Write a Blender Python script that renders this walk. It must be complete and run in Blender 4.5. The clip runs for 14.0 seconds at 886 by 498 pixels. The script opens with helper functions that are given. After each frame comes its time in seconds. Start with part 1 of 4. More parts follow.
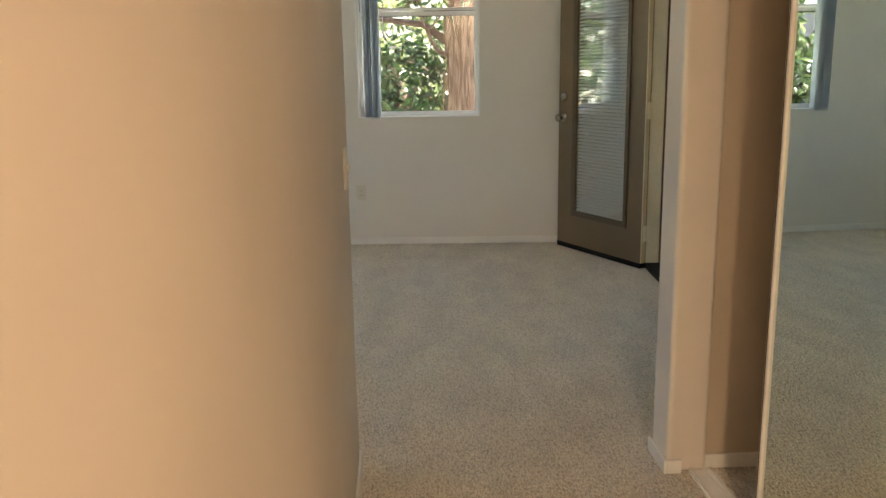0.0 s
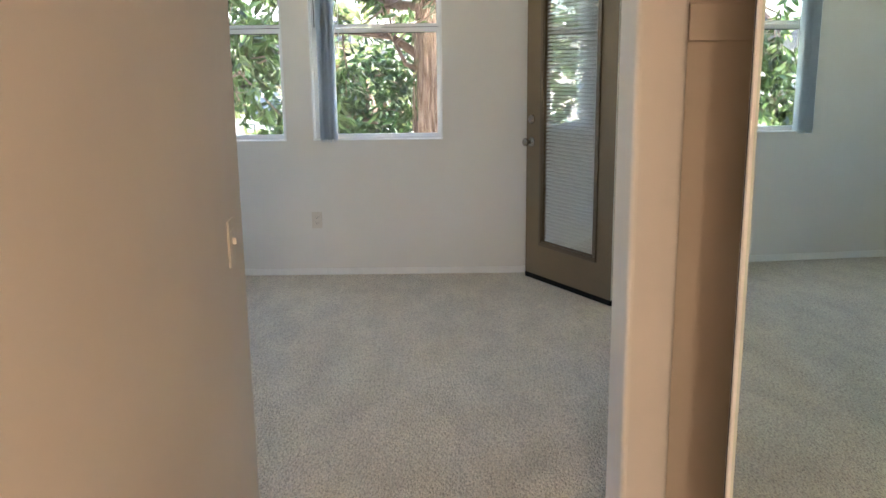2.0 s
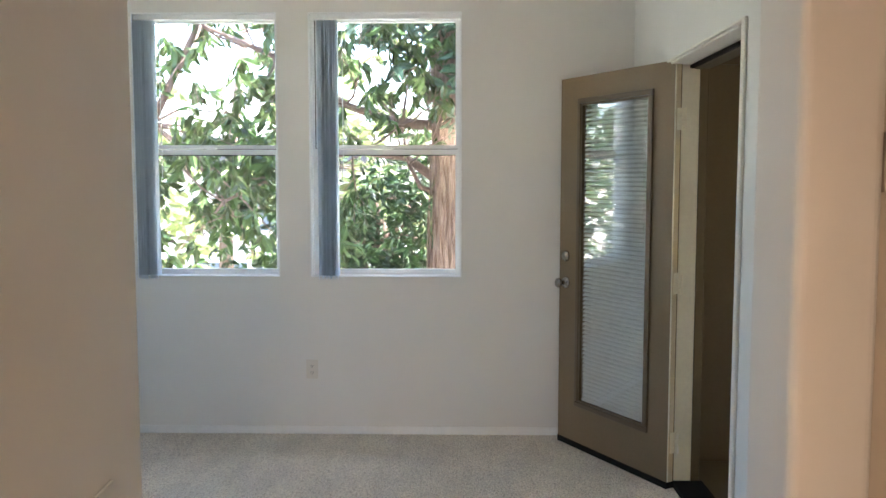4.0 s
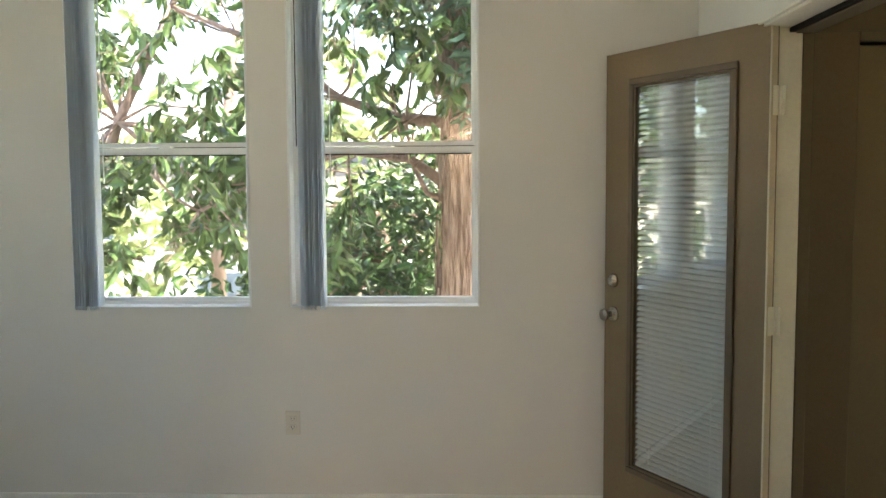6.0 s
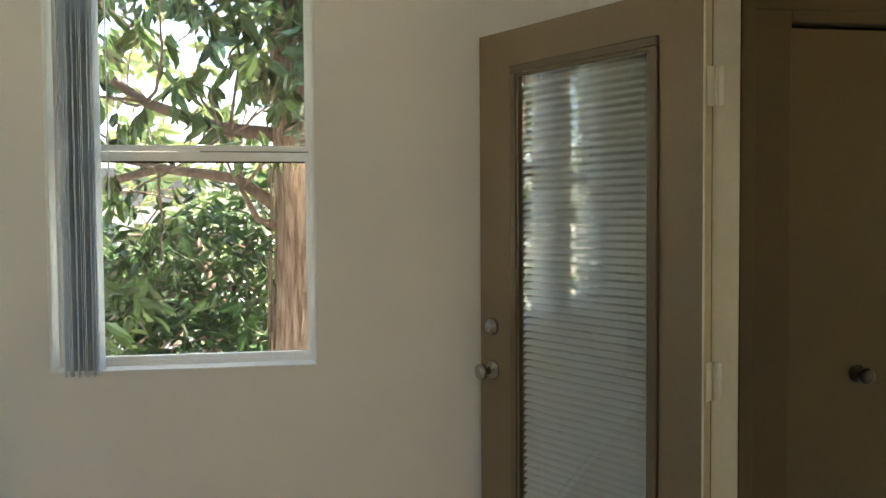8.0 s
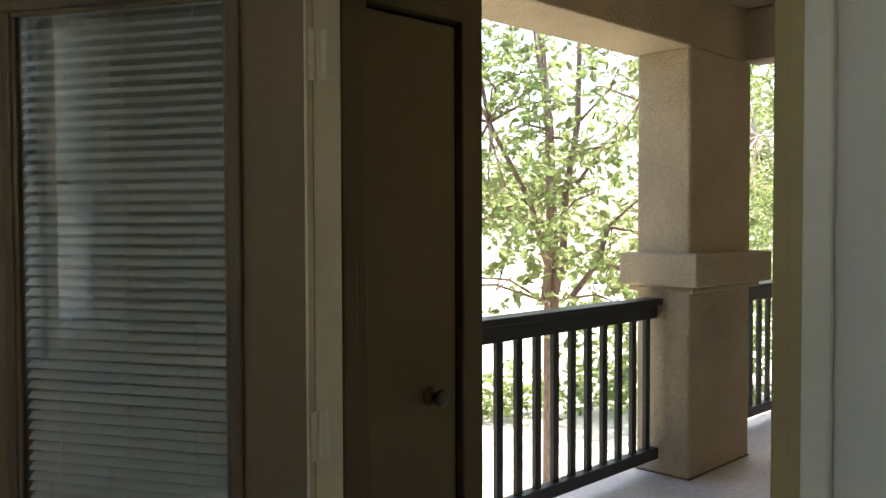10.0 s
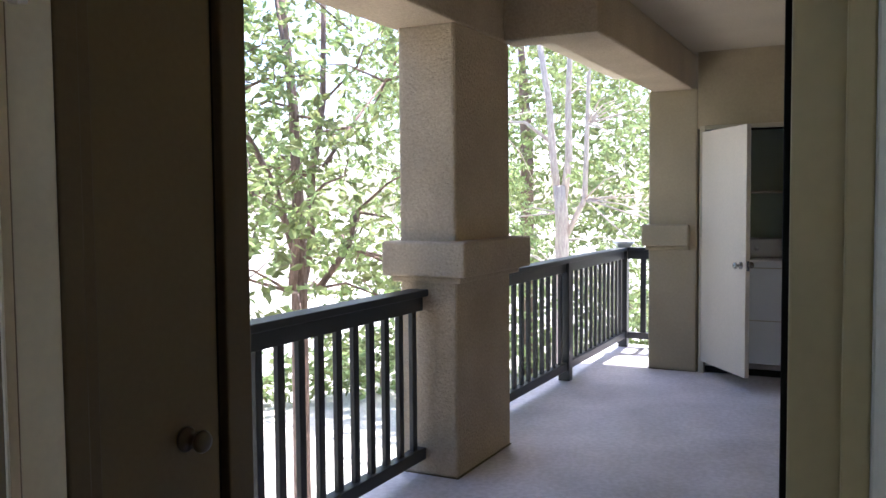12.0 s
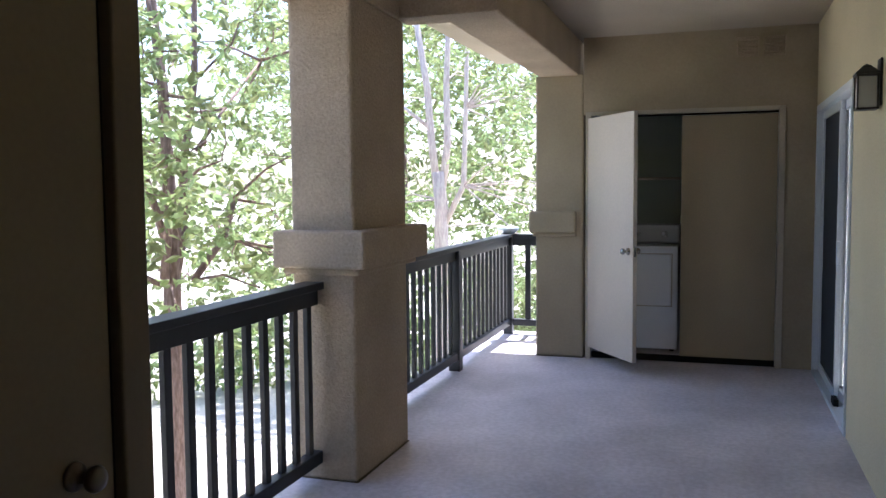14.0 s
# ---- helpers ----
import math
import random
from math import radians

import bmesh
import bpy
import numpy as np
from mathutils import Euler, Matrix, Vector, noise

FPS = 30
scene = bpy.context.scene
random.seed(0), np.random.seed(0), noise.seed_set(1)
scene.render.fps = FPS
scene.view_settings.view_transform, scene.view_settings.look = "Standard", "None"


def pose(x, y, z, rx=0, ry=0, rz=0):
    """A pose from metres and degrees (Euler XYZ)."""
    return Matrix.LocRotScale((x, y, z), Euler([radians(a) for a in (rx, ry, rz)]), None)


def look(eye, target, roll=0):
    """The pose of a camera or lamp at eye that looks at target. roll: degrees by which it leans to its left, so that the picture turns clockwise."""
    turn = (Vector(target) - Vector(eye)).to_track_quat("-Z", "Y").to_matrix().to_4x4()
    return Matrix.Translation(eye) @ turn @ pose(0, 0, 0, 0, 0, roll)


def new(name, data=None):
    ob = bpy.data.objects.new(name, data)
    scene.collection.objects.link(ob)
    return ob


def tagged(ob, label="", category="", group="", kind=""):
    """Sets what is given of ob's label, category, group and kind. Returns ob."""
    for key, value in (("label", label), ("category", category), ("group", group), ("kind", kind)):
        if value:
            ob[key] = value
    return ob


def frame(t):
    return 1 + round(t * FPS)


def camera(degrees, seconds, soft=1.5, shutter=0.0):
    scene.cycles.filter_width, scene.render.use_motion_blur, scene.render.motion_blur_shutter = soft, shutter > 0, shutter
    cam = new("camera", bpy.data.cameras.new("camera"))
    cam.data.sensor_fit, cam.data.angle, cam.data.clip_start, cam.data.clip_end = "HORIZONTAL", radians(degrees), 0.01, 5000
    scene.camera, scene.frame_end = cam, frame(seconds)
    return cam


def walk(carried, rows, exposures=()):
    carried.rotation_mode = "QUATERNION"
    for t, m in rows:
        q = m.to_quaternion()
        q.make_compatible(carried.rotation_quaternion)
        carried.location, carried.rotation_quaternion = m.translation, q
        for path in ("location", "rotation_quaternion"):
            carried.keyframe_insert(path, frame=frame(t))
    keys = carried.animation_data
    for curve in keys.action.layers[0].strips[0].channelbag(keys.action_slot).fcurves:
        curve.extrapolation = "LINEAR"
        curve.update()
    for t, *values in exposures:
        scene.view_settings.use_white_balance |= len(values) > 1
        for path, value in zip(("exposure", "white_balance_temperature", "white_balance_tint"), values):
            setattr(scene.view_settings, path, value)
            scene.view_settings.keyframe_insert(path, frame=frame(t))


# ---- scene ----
cam = camera(55.5, 14.0)

EXPOSURE = [(0, 3.0, 7300, 11), (0.5, 3.25, 6950, 12), (1.5, 3.35, 6450, 13), (2.5, 3.45, 6200, 14), (3.5, 3.5, 6150, 14), (4.2, 3.3, 6150, 14), (6.3, 3.15, 7150, 9),
            (7.5, 2.95, 7300, 8), (8.5, 2.6, 7200, 8), (9.2, 2.07, 7200, 6), (11.3, 1.93, 5950, 16), (14, 1.88, 5550, 20)]
PATH = [
    (0, (0.663, 0.921, 1.291), (0.635, 2.875, 0.862), -0.9),
    (0.5, (0.751, 0.978, 1.296), (0.759, 2.938, 0.895), -0.4),
    (1, (0.845, 1.019, 1.331), (0.847, 2.977, 0.922), -0.6),
    (1.5, (0.882, 1.141, 1.374), (0.876, 3.097, 0.954), -0.7),
    (2, (0.872, 1.338, 1.419), (0.865, 3.292, 0.99), -0.7),
    (2.5, (0.909, 1.55, 1.43), (0.913, 3.501, 0.993), -0.6),
    (3, (0.929, 1.757, 1.449), (0.919, 3.718, 1.056), -0.8),
    (3.5, (0.867, 1.979, 1.46), (0.845, 3.962, 1.198), -0.2),
    (4, (0.845, 2.212, 1.487), (0.807, 4.205, 1.323), -0.0),
    (4.2, (0.859, 2.306, 1.492), (0.813, 4.299, 1.338), 0.1),
    (6.3, (0.786, 3.382, 1.484), (0.733, 5.375, 1.333), -0.4),
    (6.5, (0.782, 3.475, 1.486), (0.735, 5.47, 1.349), -0.3),
    (7, (0.775, 3.716, 1.453), (0.738, 5.712, 1.348), -0.4),
    (7.5, (0.773, 3.937, 1.456), (0.763, 5.934, 1.362), -0.6),
    (8, (0.845, 4.165, 1.437), (1.152, 6.14, 1.358), -0.4),
    (8.5, (0.841, 4.365, 1.427), (1.498, 6.254, 1.372), -0.2),
    (8.8, (0.799, 4.481, 1.419), (1.647, 6.292, 1.377), -0.4),
    (9, (0.775, 4.56, 1.424), (1.771, 6.294, 1.378), -0.5),
    (9.2, (0.785, 4.621, 1.425), (1.898, 6.282, 1.375), -0.4),
    (11.3, (1.017, 5.161, 1.448), (2.698, 6.24, 1.356), -0.4),
    (11.5, (1.045, 5.191, 1.45), (2.765, 6.206, 1.353), -0.4),
    (12, (1.159, 5.251, 1.453), (2.938, 6.16, 1.345), -0.5),
    (12.5, (1.236, 5.302, 1.455), (3.043, 6.15, 1.338), -0.6),
    (13, (1.263, 5.362, 1.456), (3.104, 6.136, 1.334), -0.6),
    (13.5, (1.303, 5.449, 1.461), (3.177, 6.133, 1.325), -0.4),
    (14, (1.326, 5.502, 1.455), (3.222, 6.12, 1.312), -0.5),
]
walk(cam, [(t, look(eye, target, roll)) for t, eye, target, roll in PATH], EXPOSURE)


# ---- light ----
SUN_TO = Vector((0.50, 0.03, 1.15)).normalized()
world = bpy.data.worlds.new("sky")
scene.world = world
world.use_nodes = True
wn = world.node_tree
sky = wn.nodes.new("ShaderNodeTexSky")
sky.sky_type = "NISHITA"
sky.sun_disc = False
sky.sun_elevation = math.asin(SUN_TO.z)
sky.sun_rotation = math.atan2(SUN_TO.x, SUN_TO.y)
sky.air_density, sky.dust_density, sky.ozone_density = 1.0, 2.0, 1.0
wn.links.new(sky.outputs[0], wn.nodes["Background"].inputs[0])
wn.nodes["Background"].inputs[1].default_value = 0.15

sun = new("sun", bpy.data.lights.new("sun", "SUN"))
sun.data.energy, sun.data.angle, sun.data.color = 4.5, radians(0.53), (1.0, 0.95, 0.86)
sun.matrix_world = look(SUN_TO * 30, (0, 0, 0))

hall_lamp = new("hall_lamp", bpy.data.lights.new("hall_lamp", "AREA"))
hall_lamp.data.shape, hall_lamp.data.size = "DISK", 0.26
hall_lamp.data.energy, hall_lamp.data.color = 9.4, (1.0, 0.78, 0.58)
hall_lamp.matrix_world = pose(1.0, -0.80, 2.38)


# ---- materials ----
def mat(name, color, rough=0.6, metal=0.0, grain=0.0, scale=40.0, bump=0.0, bscale=200.0, big=0.0, bigscale=1.5,
        second=None, stretch=(1, 1, 1), sheen=0.0, translucent=0.0, dist=0.002, spec=0.5, mixlow=0.4, mixhigh=0.6, island=0.0):
    """A surface with colour grain at two scales and a fine relief."""
    m = bpy.data.materials.new(name)
    m.use_nodes = True
    nt, ns = m.node_tree, m.node_tree.nodes
    p = ns["Principled BSDF"]
    p.inputs["Roughness"].default_value, p.inputs["Metallic"].default_value = rough, metal
    p.inputs["Specular IOR Level"].default_value = spec
    tc = ns.new("ShaderNodeTexCoord")
    mp = ns.new("ShaderNodeMapping")
    mp.inputs["Scale"].default_value = stretch
    nt.links.new(tc.outputs["Object"], mp.inputs["Vector"])

    def noise_at(s, detail=4.0):
        n = ns.new("ShaderNodeTexNoise")
        n.inputs["Scale"].default_value, n.inputs["Detail"].default_value = s, detail
        nt.links.new(mp.outputs[0], n.inputs["Vector"])
        return n.outputs["Fac"]

    def value(fac, amount):
        r = ns.new("ShaderNodeMapRange")
        r.inputs["From Min"].default_value, r.inputs["From Max"].default_value = 0.3, 0.7
        r.inputs["To Min"].default_value, r.inputs["To Max"].default_value = 1 - amount, 1 + amount
        nt.links.new(fac, r.inputs["Value"])
        return r.outputs[0]

    col = ns.new("ShaderNodeMix")
    col.data_type = "RGBA"
    col.inputs[6].default_value = (*color, 1)
    col.inputs[7].default_value = (*(second or color), 1)
    if second:
        r = ns.new("ShaderNodeMapRange")
        r.inputs["From Min"].default_value, r.inputs["From Max"].default_value = mixlow, mixhigh
        nt.links.new(noise_at(scale), r.inputs["Value"])
        nt.links.new(r.outputs[0], col.inputs[0])
    else:
        col.inputs[0].default_value = 0
    out = col.outputs[2]
    for fac, amount in ((noise_at(scale * 1.7), grain), (noise_at(bigscale, 3.0), big)):
        if amount:
            h = ns.new("ShaderNodeHueSaturation")
            nt.links.new(value(fac, amount), h.inputs["Value"])
            nt.links.new(out, h.inputs["Color"])
            out = h.outputs[0]
    if island:
        g = ns.new("ShaderNodeNewGeometry")
        r = ns.new("ShaderNodeMapRange")
        r.inputs["To Min"].default_value, r.inputs["To Max"].default_value = 1 - island, 1 + island
        nt.links.new(g.outputs["Random Per Island"], r.inputs["Value"])
        h = ns.new("ShaderNodeHueSaturation")
        r2 = ns.new("ShaderNodeMapRange")
        r2.inputs["To Min"].default_value, r2.inputs["To Max"].default_value = 0.48, 0.525
        nt.links.new(g.outputs["Random Per Island"], r2.inputs["Value"])
        nt.links.new(r2.outputs[0], h.inputs["Hue"])
        nt.links.new(r.outputs[0], h.inputs["Value"])
        nt.links.new(out, h.inputs["Color"])
        out = h.outputs[0]
    nt.links.new(out, p.inputs["Base Color"])
    if bump:
        b = ns.new("ShaderNodeBump")
        b.inputs["Strength"].default_value, b.inputs["Distance"].default_value = bump, dist
        nt.links.new(noise_at(bscale, 6.0), b.inputs["Height"])
        nt.links.new(b.outputs[0], p.inputs["Normal"])
    if sheen:
        p.inputs["Sheen Weight"].default_value = sheen
    if translucent:
        t = ns.new("ShaderNodeBsdfTranslucent")
        nt.links.new(out, t.inputs["Color"])
        mx = ns.new("ShaderNodeMixShader")
        mx.inputs[0].default_value = translucent
        nt.links.new(p.outputs[0], mx.inputs[1])
        nt.links.new(t.outputs[0], mx.inputs[2])
        nt.links.new(mx.outputs[0], ns["Material Output"].inputs["Surface"])
    return m


def pane_mat(name, tint, base=0.03):
    """Thin window glass: clear, with a mirror reflection that grows at a slant."""
    m = bpy.data.materials.new(name)
    m.use_nodes = True
    nt, ns = m.node_tree, m.node_tree.nodes
    ns.remove(ns["Principled BSDF"])
    tr = ns.new("ShaderNodeBsdfTransparent")
    tr.inputs[0].default_value = (*tint, 1)
    gl = ns.new("ShaderNodeBsdfGlossy")
    gl.inputs["Roughness"].default_value = 0.01
    lw = ns.new("ShaderNodeLayerWeight")
    lw.inputs[0].default_value = 0.5
    pw = ns.new("ShaderNodeMath")
    pw.operation = "POWER"
    pw.inputs[1].default_value = 4.0
    ad = ns.new("ShaderNodeMath")
    ad.operation = "MULTIPLY_ADD"
    ad.inputs[1].default_value, ad.inputs[2].default_value = 0.85, base
    mx = ns.new("ShaderNodeMixShader")
    nt.links.new(lw.outputs["Facing"], pw.inputs[0])
    nt.links.new(pw.outputs[0], ad.inputs[0])
    nt.links.new(ad.outputs[0], mx.inputs[0])
    nt.links.new(tr.outputs[0], mx.inputs[1])
    nt.links.new(gl.outputs[0], mx.inputs[2])
    nt.links.new(mx.outputs[0], ns["Material Output"].inputs[0])
    return m


M = {
    "wall": mat("wall_paint", (0.76, 0.745, 0.70), 0.75, big=0.03, bump=0.25, bscale=170, dist=0.0015),
    "hallwall": mat("hall_wall_paint", (0.74, 0.685, 0.62), 0.6, big=0.05, bump=0.2, bscale=55, dist=0.0012),
    "ceil": mat("ceiling_paint", (0.84, 0.83, 0.80), 0.85, big=0.02, bump=0.3, bscale=120),
    "white": mat("white_trim_paint", (0.84, 0.83, 0.80), 0.4, big=0.03, bigscale=4, grain=0.02),
    "cream": mat("cream_enamel_paint", (0.80, 0.75, 0.63), 0.4, big=0.05, bigscale=3, grain=0.03),
    "carpet": mat("beige_cut_pile_carpet", (0.62, 0.53, 0.42), 0.98, grain=0.20, scale=90, big=0.09, bigscale=4, stretch=(1.5, 0.7, 1),
                  bump=1.0, bscale=85, dist=0.03, mixlow=0.36, mixhigh=0.50, second=(0.86, 0.78, 0.65), sheen=0.3, spec=0.1),
    "brown": mat("taupe_brown_door_paint", (0.205, 0.144, 0.074), 0.55, big=0.06, bigscale=2, grain=0.04, bump=0.1, bscale=60),
    "mould": mat("brown_lite_moulding", (0.135, 0.092, 0.048), 0.5, grain=0.05),
    "dark": mat("black_weatherstrip_and_gap_shade", (0.010, 0.009, 0.008), 0.8, grain=0.1, spec=0.15),
    # also fills gaps round doors, where the black is only shade
    "nickel": mat("satin_nickel", (0.40, 0.375, 0.34), 0.25, 1.0, grain=0.05),
    "vinyl": mat("white_vinyl", (0.84, 0.86, 0.86), 0.35, big=0.03, grain=0.02),
    "slat": mat("grey_pvc_blind", (0.80, 0.85, 0.90), 0.35, big=0.03, translucent=0.6),
    "mini": mat("white_mini_blind", (0.88, 0.90, 0.88), 0.4, grain=0.02, translucent=0.08),
    "plastic": mat("ivory_plastic", (0.70, 0.66, 0.58), 0.35, grain=0.02),
    # near-black, so slots, grooves and the inner room carry shade as colour
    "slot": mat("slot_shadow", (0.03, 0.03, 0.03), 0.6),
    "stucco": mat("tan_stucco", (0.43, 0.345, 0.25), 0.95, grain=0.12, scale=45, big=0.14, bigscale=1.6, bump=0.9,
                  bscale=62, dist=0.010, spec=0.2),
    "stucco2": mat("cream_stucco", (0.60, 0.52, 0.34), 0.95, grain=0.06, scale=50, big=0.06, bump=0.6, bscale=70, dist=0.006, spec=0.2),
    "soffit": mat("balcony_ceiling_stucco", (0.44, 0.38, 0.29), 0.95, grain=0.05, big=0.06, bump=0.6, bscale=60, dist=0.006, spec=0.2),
    "deck": mat("balcony_deck_coating", (0.56, 0.51, 0.52), 0.58, grain=0.05, scale=30, big=0.22, bigscale=1.4, bump=0.35,
                bscale=160, dist=0.002, second=(0.64, 0.59, 0.605)),
    "rail": mat("dark_grey_rail_paint", (0.025, 0.027, 0.029), 0.45, grain=0.12, scale=25, big=0.1, bump=0.2, bscale=60),
    # wall colour made browner here, so the closet's shade sits in the paint
    "closetwall_shaded": mat("closet_wall_paint_shaded", (0.55, 0.46, 0.36), 0.7, big=0.05, bump=0.2, bscale=60, dist=0.0012),
    "closetdoor": mat("tan_closet_door_paint", (0.54, 0.465, 0.37), 0.6, grain=0.04, big=0.05),
    # the closed leaf's copy of the tan door paint, darkened for its shade
    "closetdoor_shaded": mat("tan_closet_door_paint_shaded", (0.28, 0.225, 0.135), 0.6, grain=0.05, big=0.08),
    "smoothstucco": mat("olive_tan_smooth_stucco", (0.38, 0.315, 0.215), 0.92, grain=0.05, scale=30, big=0.12, bigscale=1.3, bump=0.4, bscale=40, dist=0.004, spec=0.2),
    "closetframe": mat("tan_frame_paint", (0.45, 0.385, 0.29), 0.6, grain=0.05, big=0.06),
    "storage": mat("dark_taupe_storage_door_paint", (0.130, 0.096, 0.046), 0.55, grain=0.05, big=0.08),
    "storageframe": mat("dark_brown_storage_frame_paint", (0.112, 0.080, 0.040), 0.6, grain=0.06, big=0.08, bump=0.3, bscale=80),
    "interior": mat("laundry_wall_paint", (0.62, 0.68, 0.58), 0.8, big=0.05),
    "appliance": mat("white_enamel", (0.78, 0.79, 0.80), 0.25, grain=0.01, big=0.02),
    "alu": mat("white_aluminium_frame", (0.62, 0.66, 0.70), 0.4, grain=0.03),
    "screen": mat("dark_insect_screen", (0.02, 0.026, 0.035), 0.7, grain=0.15, scale=300),
    "lampmetal": mat("black_lamp_metal", (0.018, 0.016, 0.015), 0.45, grain=0.1),
    "lampglass": mat("frosted_lamp_glass", (0.62, 0.62, 0.56), 0.35, big=0.05, translucent=0.4),
    "bark": mat("stringy_red_bark", (0.19, 0.125, 0.100), 0.95, grain=0.3, scale=6, second=(0.38, 0.28, 0.24), stretch=(6, 6, 0.8),
                bump=1.0, bscale=12, dist=0.03, spec=0.1),
    "bark2": mat("pinkish_smooth_bark", (0.30, 0.21, 0.175), 0.85, grain=0.2, scale=10, second=(0.20, 0.135, 0.11), stretch=(4, 4, 1),
                 bump=0.5, bscale=20, dist=0.01, spec=0.2),
    "bark3": mat("pale_peeling_bark", (0.60, 0.52, 0.45), 0.9, grain=0.15, scale=7, second=(0.50, 0.40, 0.36), stretch=(4, 4, 1),
                 bump=0.5, bscale=16, dist=0.01, spec=0.2),
    "leaf": mat("long_green_leaf", (0.105, 0.15, 0.055), 0.27, translucent=0.38, island=0.6, spec=0.7),
    "leaf5": mat("blue_green_leaf", (0.12, 0.19, 0.12), 0.25, translucent=0.3, island=0.6, spec=0.9),
    "leaf2": mat("light_green_leaf", (0.31, 0.365, 0.15), 0.5, translucent=0.47, island=0.4),
    "leaf3": mat("dark_shrub_leaf", (0.04, 0.075, 0.022), 0.45, translucent=0.25, island=0.5),
    "leaf4": mat("pale_olive_leaf", (0.28, 0.32, 0.13), 0.5, translucent=0.4, island=0.4),
    "ground": mat("pale_dry_ground", (0.50, 0.47, 0.40), 0.95, grain=0.15, scale=20, big=0.15, bigscale=0.3, second=(0.40, 0.38, 0.29)),
    "facade": mat("pale_facade", (0.55, 0.55, 0.55), 0.9, grain=0.05, big=0.05),
    "roof": mat("grey_roof", (0.16, 0.15, 0.15), 0.9, grain=0.15, scale=12),
    "farglass": mat("far_window_glass", (0.10, 0.13, 0.17), 0.1),
    "bronze": mat("dark_bronze", (0.10, 0.085, 0.065), 0.3, 1.0, grain=0.1),
    # strike jamb only: darker and yellower than the hinge jamb
    "sidejamb": mat("darker_olive_side_jamb", (0.44, 0.35, 0.17), 0.5, big=0.08, bigscale=3, grain=0.03),
    "jamb": mat("olive_cream_jamb_paint", (0.80, 0.77, 0.68), 0.45, big=0.06, bigscale=3, grain=0.03),
    "tanedge": mat("tan_edge_paint", (0.56, 0.47, 0.33), 0.5, big=0.08, bigscale=3, grain=0.05),
    "tag": mat("pale_label", (0.62, 0.60, 0.52), 0.5),
    "glass": pane_mat("window_glass", (0.97, 0.985, 0.98)),
    "doorglass": pane_mat("door_glass", (0.98, 0.99, 0.98), 0.17),
}
mirror = bpy.data.materials.new("mirror_silver")
mirror.use_nodes = True
mp_ = mirror.node_tree.nodes["Principled BSDF"]
mp_.inputs["Base Color"].default_value = (0.80, 0.86, 0.80, 1)
mp_.inputs["Metallic"].default_value, mp_.inputs["Roughness"].default_value = 1.0, 0.004
M["mirror"] = mirror


# ---- building blocks ----
def bx(bm, x0, x1, y0, y1, z0, z1, bevel=0.0, seg=2, m=None):
    """A box between two corners, its edges rounded."""
    t = Matrix.Translation(((x0 + x1) / 2, (y0 + y1) / 2, (z0 + z1) / 2)) @ Matrix.Diagonal((abs(x1 - x0), abs(y1 - y0), abs(z1 - z0), 1))
    r = bmesh.ops.create_cube(bm, size=1, matrix=(m or Matrix()) @ t)
    if bevel:
        edges = list({e for v in r["verts"] for e in v.link_edges})
        bmesh.ops.bevel(bm, geom=edges, offset=bevel, segments=seg, profile=0.5, affect="EDGES")
    return bm


def lathe(bm, profile, n=20, m=None):
    """A body turned about z from (radius, height) pairs."""
    m = m or Matrix()
    rings = []
    for r, z in profile:
        rings.append([bm.verts.new(m @ Vector((r * math.cos(2 * math.pi * i / n), r * math.sin(2 * math.pi * i / n), z))) for i in range(n)])
    for a, b in zip(rings, rings[1:]):
        for i in range(n):
            bm.faces.new((a[i], a[(i + 1) % n], b[(i + 1) % n], b[i]))
    bm.faces.new(rings[0][::-1])
    bm.faces.new(rings[-1])
    return bm


def tube(bm, points, radii, n=10, wobble=0.0, rnd=None):
    """A tapered limb through points."""
    pts = [Vector(p) for p in points]
    rings = []
    for k, p in enumerate(pts):
        d = (pts[min(k + 1, len(pts) - 1)] - pts[max(k - 1, 0)]).normalized()
        u = d.cross(Vector((0.3, 0.9, 0.1))).normalized()
        v = d.cross(u)
        ring = []
        for i in range(n):
            a = 2 * math.pi * i / n
            r = radii[k] * (1 + (rnd.uniform(-wobble, wobble) if rnd else 0))
            ring.append(bm.verts.new(p + u * math.cos(a) * r + v * math.sin(a) * r))
        rings.append(ring)
    for a, b in zip(rings, rings[1:]):
        for i in range(n):
            bm.faces.new((a[i], a[(i + 1) % n], b[(i + 1) % n], b[i]))
    bm.faces.new(rings[0][::-1])
    bm.faces.new(rings[-1])
    return bm


def thing(name, m=None, label="", category="", group="", kind=""):
    ob = new(name)
    ob.empty_display_size = 0.1
    ob.matrix_world = m or Matrix()
    return tagged(ob, label, category, group, kind)


def part(name, bm, material, parent=None, label="", category="", kind="", group="", m=None, smooth=False):
    me = bpy.data.meshes.new(name)
    bmesh.ops.recalc_face_normals(bm, faces=bm.faces[:])
    bm.to_mesh(me)
    bm.free()
    me.materials.append(M[material])
    if smooth:
        for p in me.polygons:
            p.use_smooth = True
    ob = new(name, me)
    if parent:
        ob.parent = parent
    if m:
        ob.matrix_basis = m
    return tagged(ob, label, category, group, kind)


def box_part(name, dims, material, parent=None, bevel=0.0, **k):
    return part(name, bx(bmesh.new(), *dims, bevel=bevel), material, parent, **k)


def setting(name, dims, material, label, bevel=0.0, m=None, category="wall"):
    return part(name, bx(bmesh.new(), *dims, bevel=bevel), material, label=label, category=category, kind="structure", m=m)


def multi(name, boxes, material, label, m=None, category="wall", bevel=0.0):
    bm = bmesh.new()
    for b in boxes:
        bx(bm, *b, bevel=bevel)
    return part(name, bm, material, label=label, category=category, kind="structure", m=m)


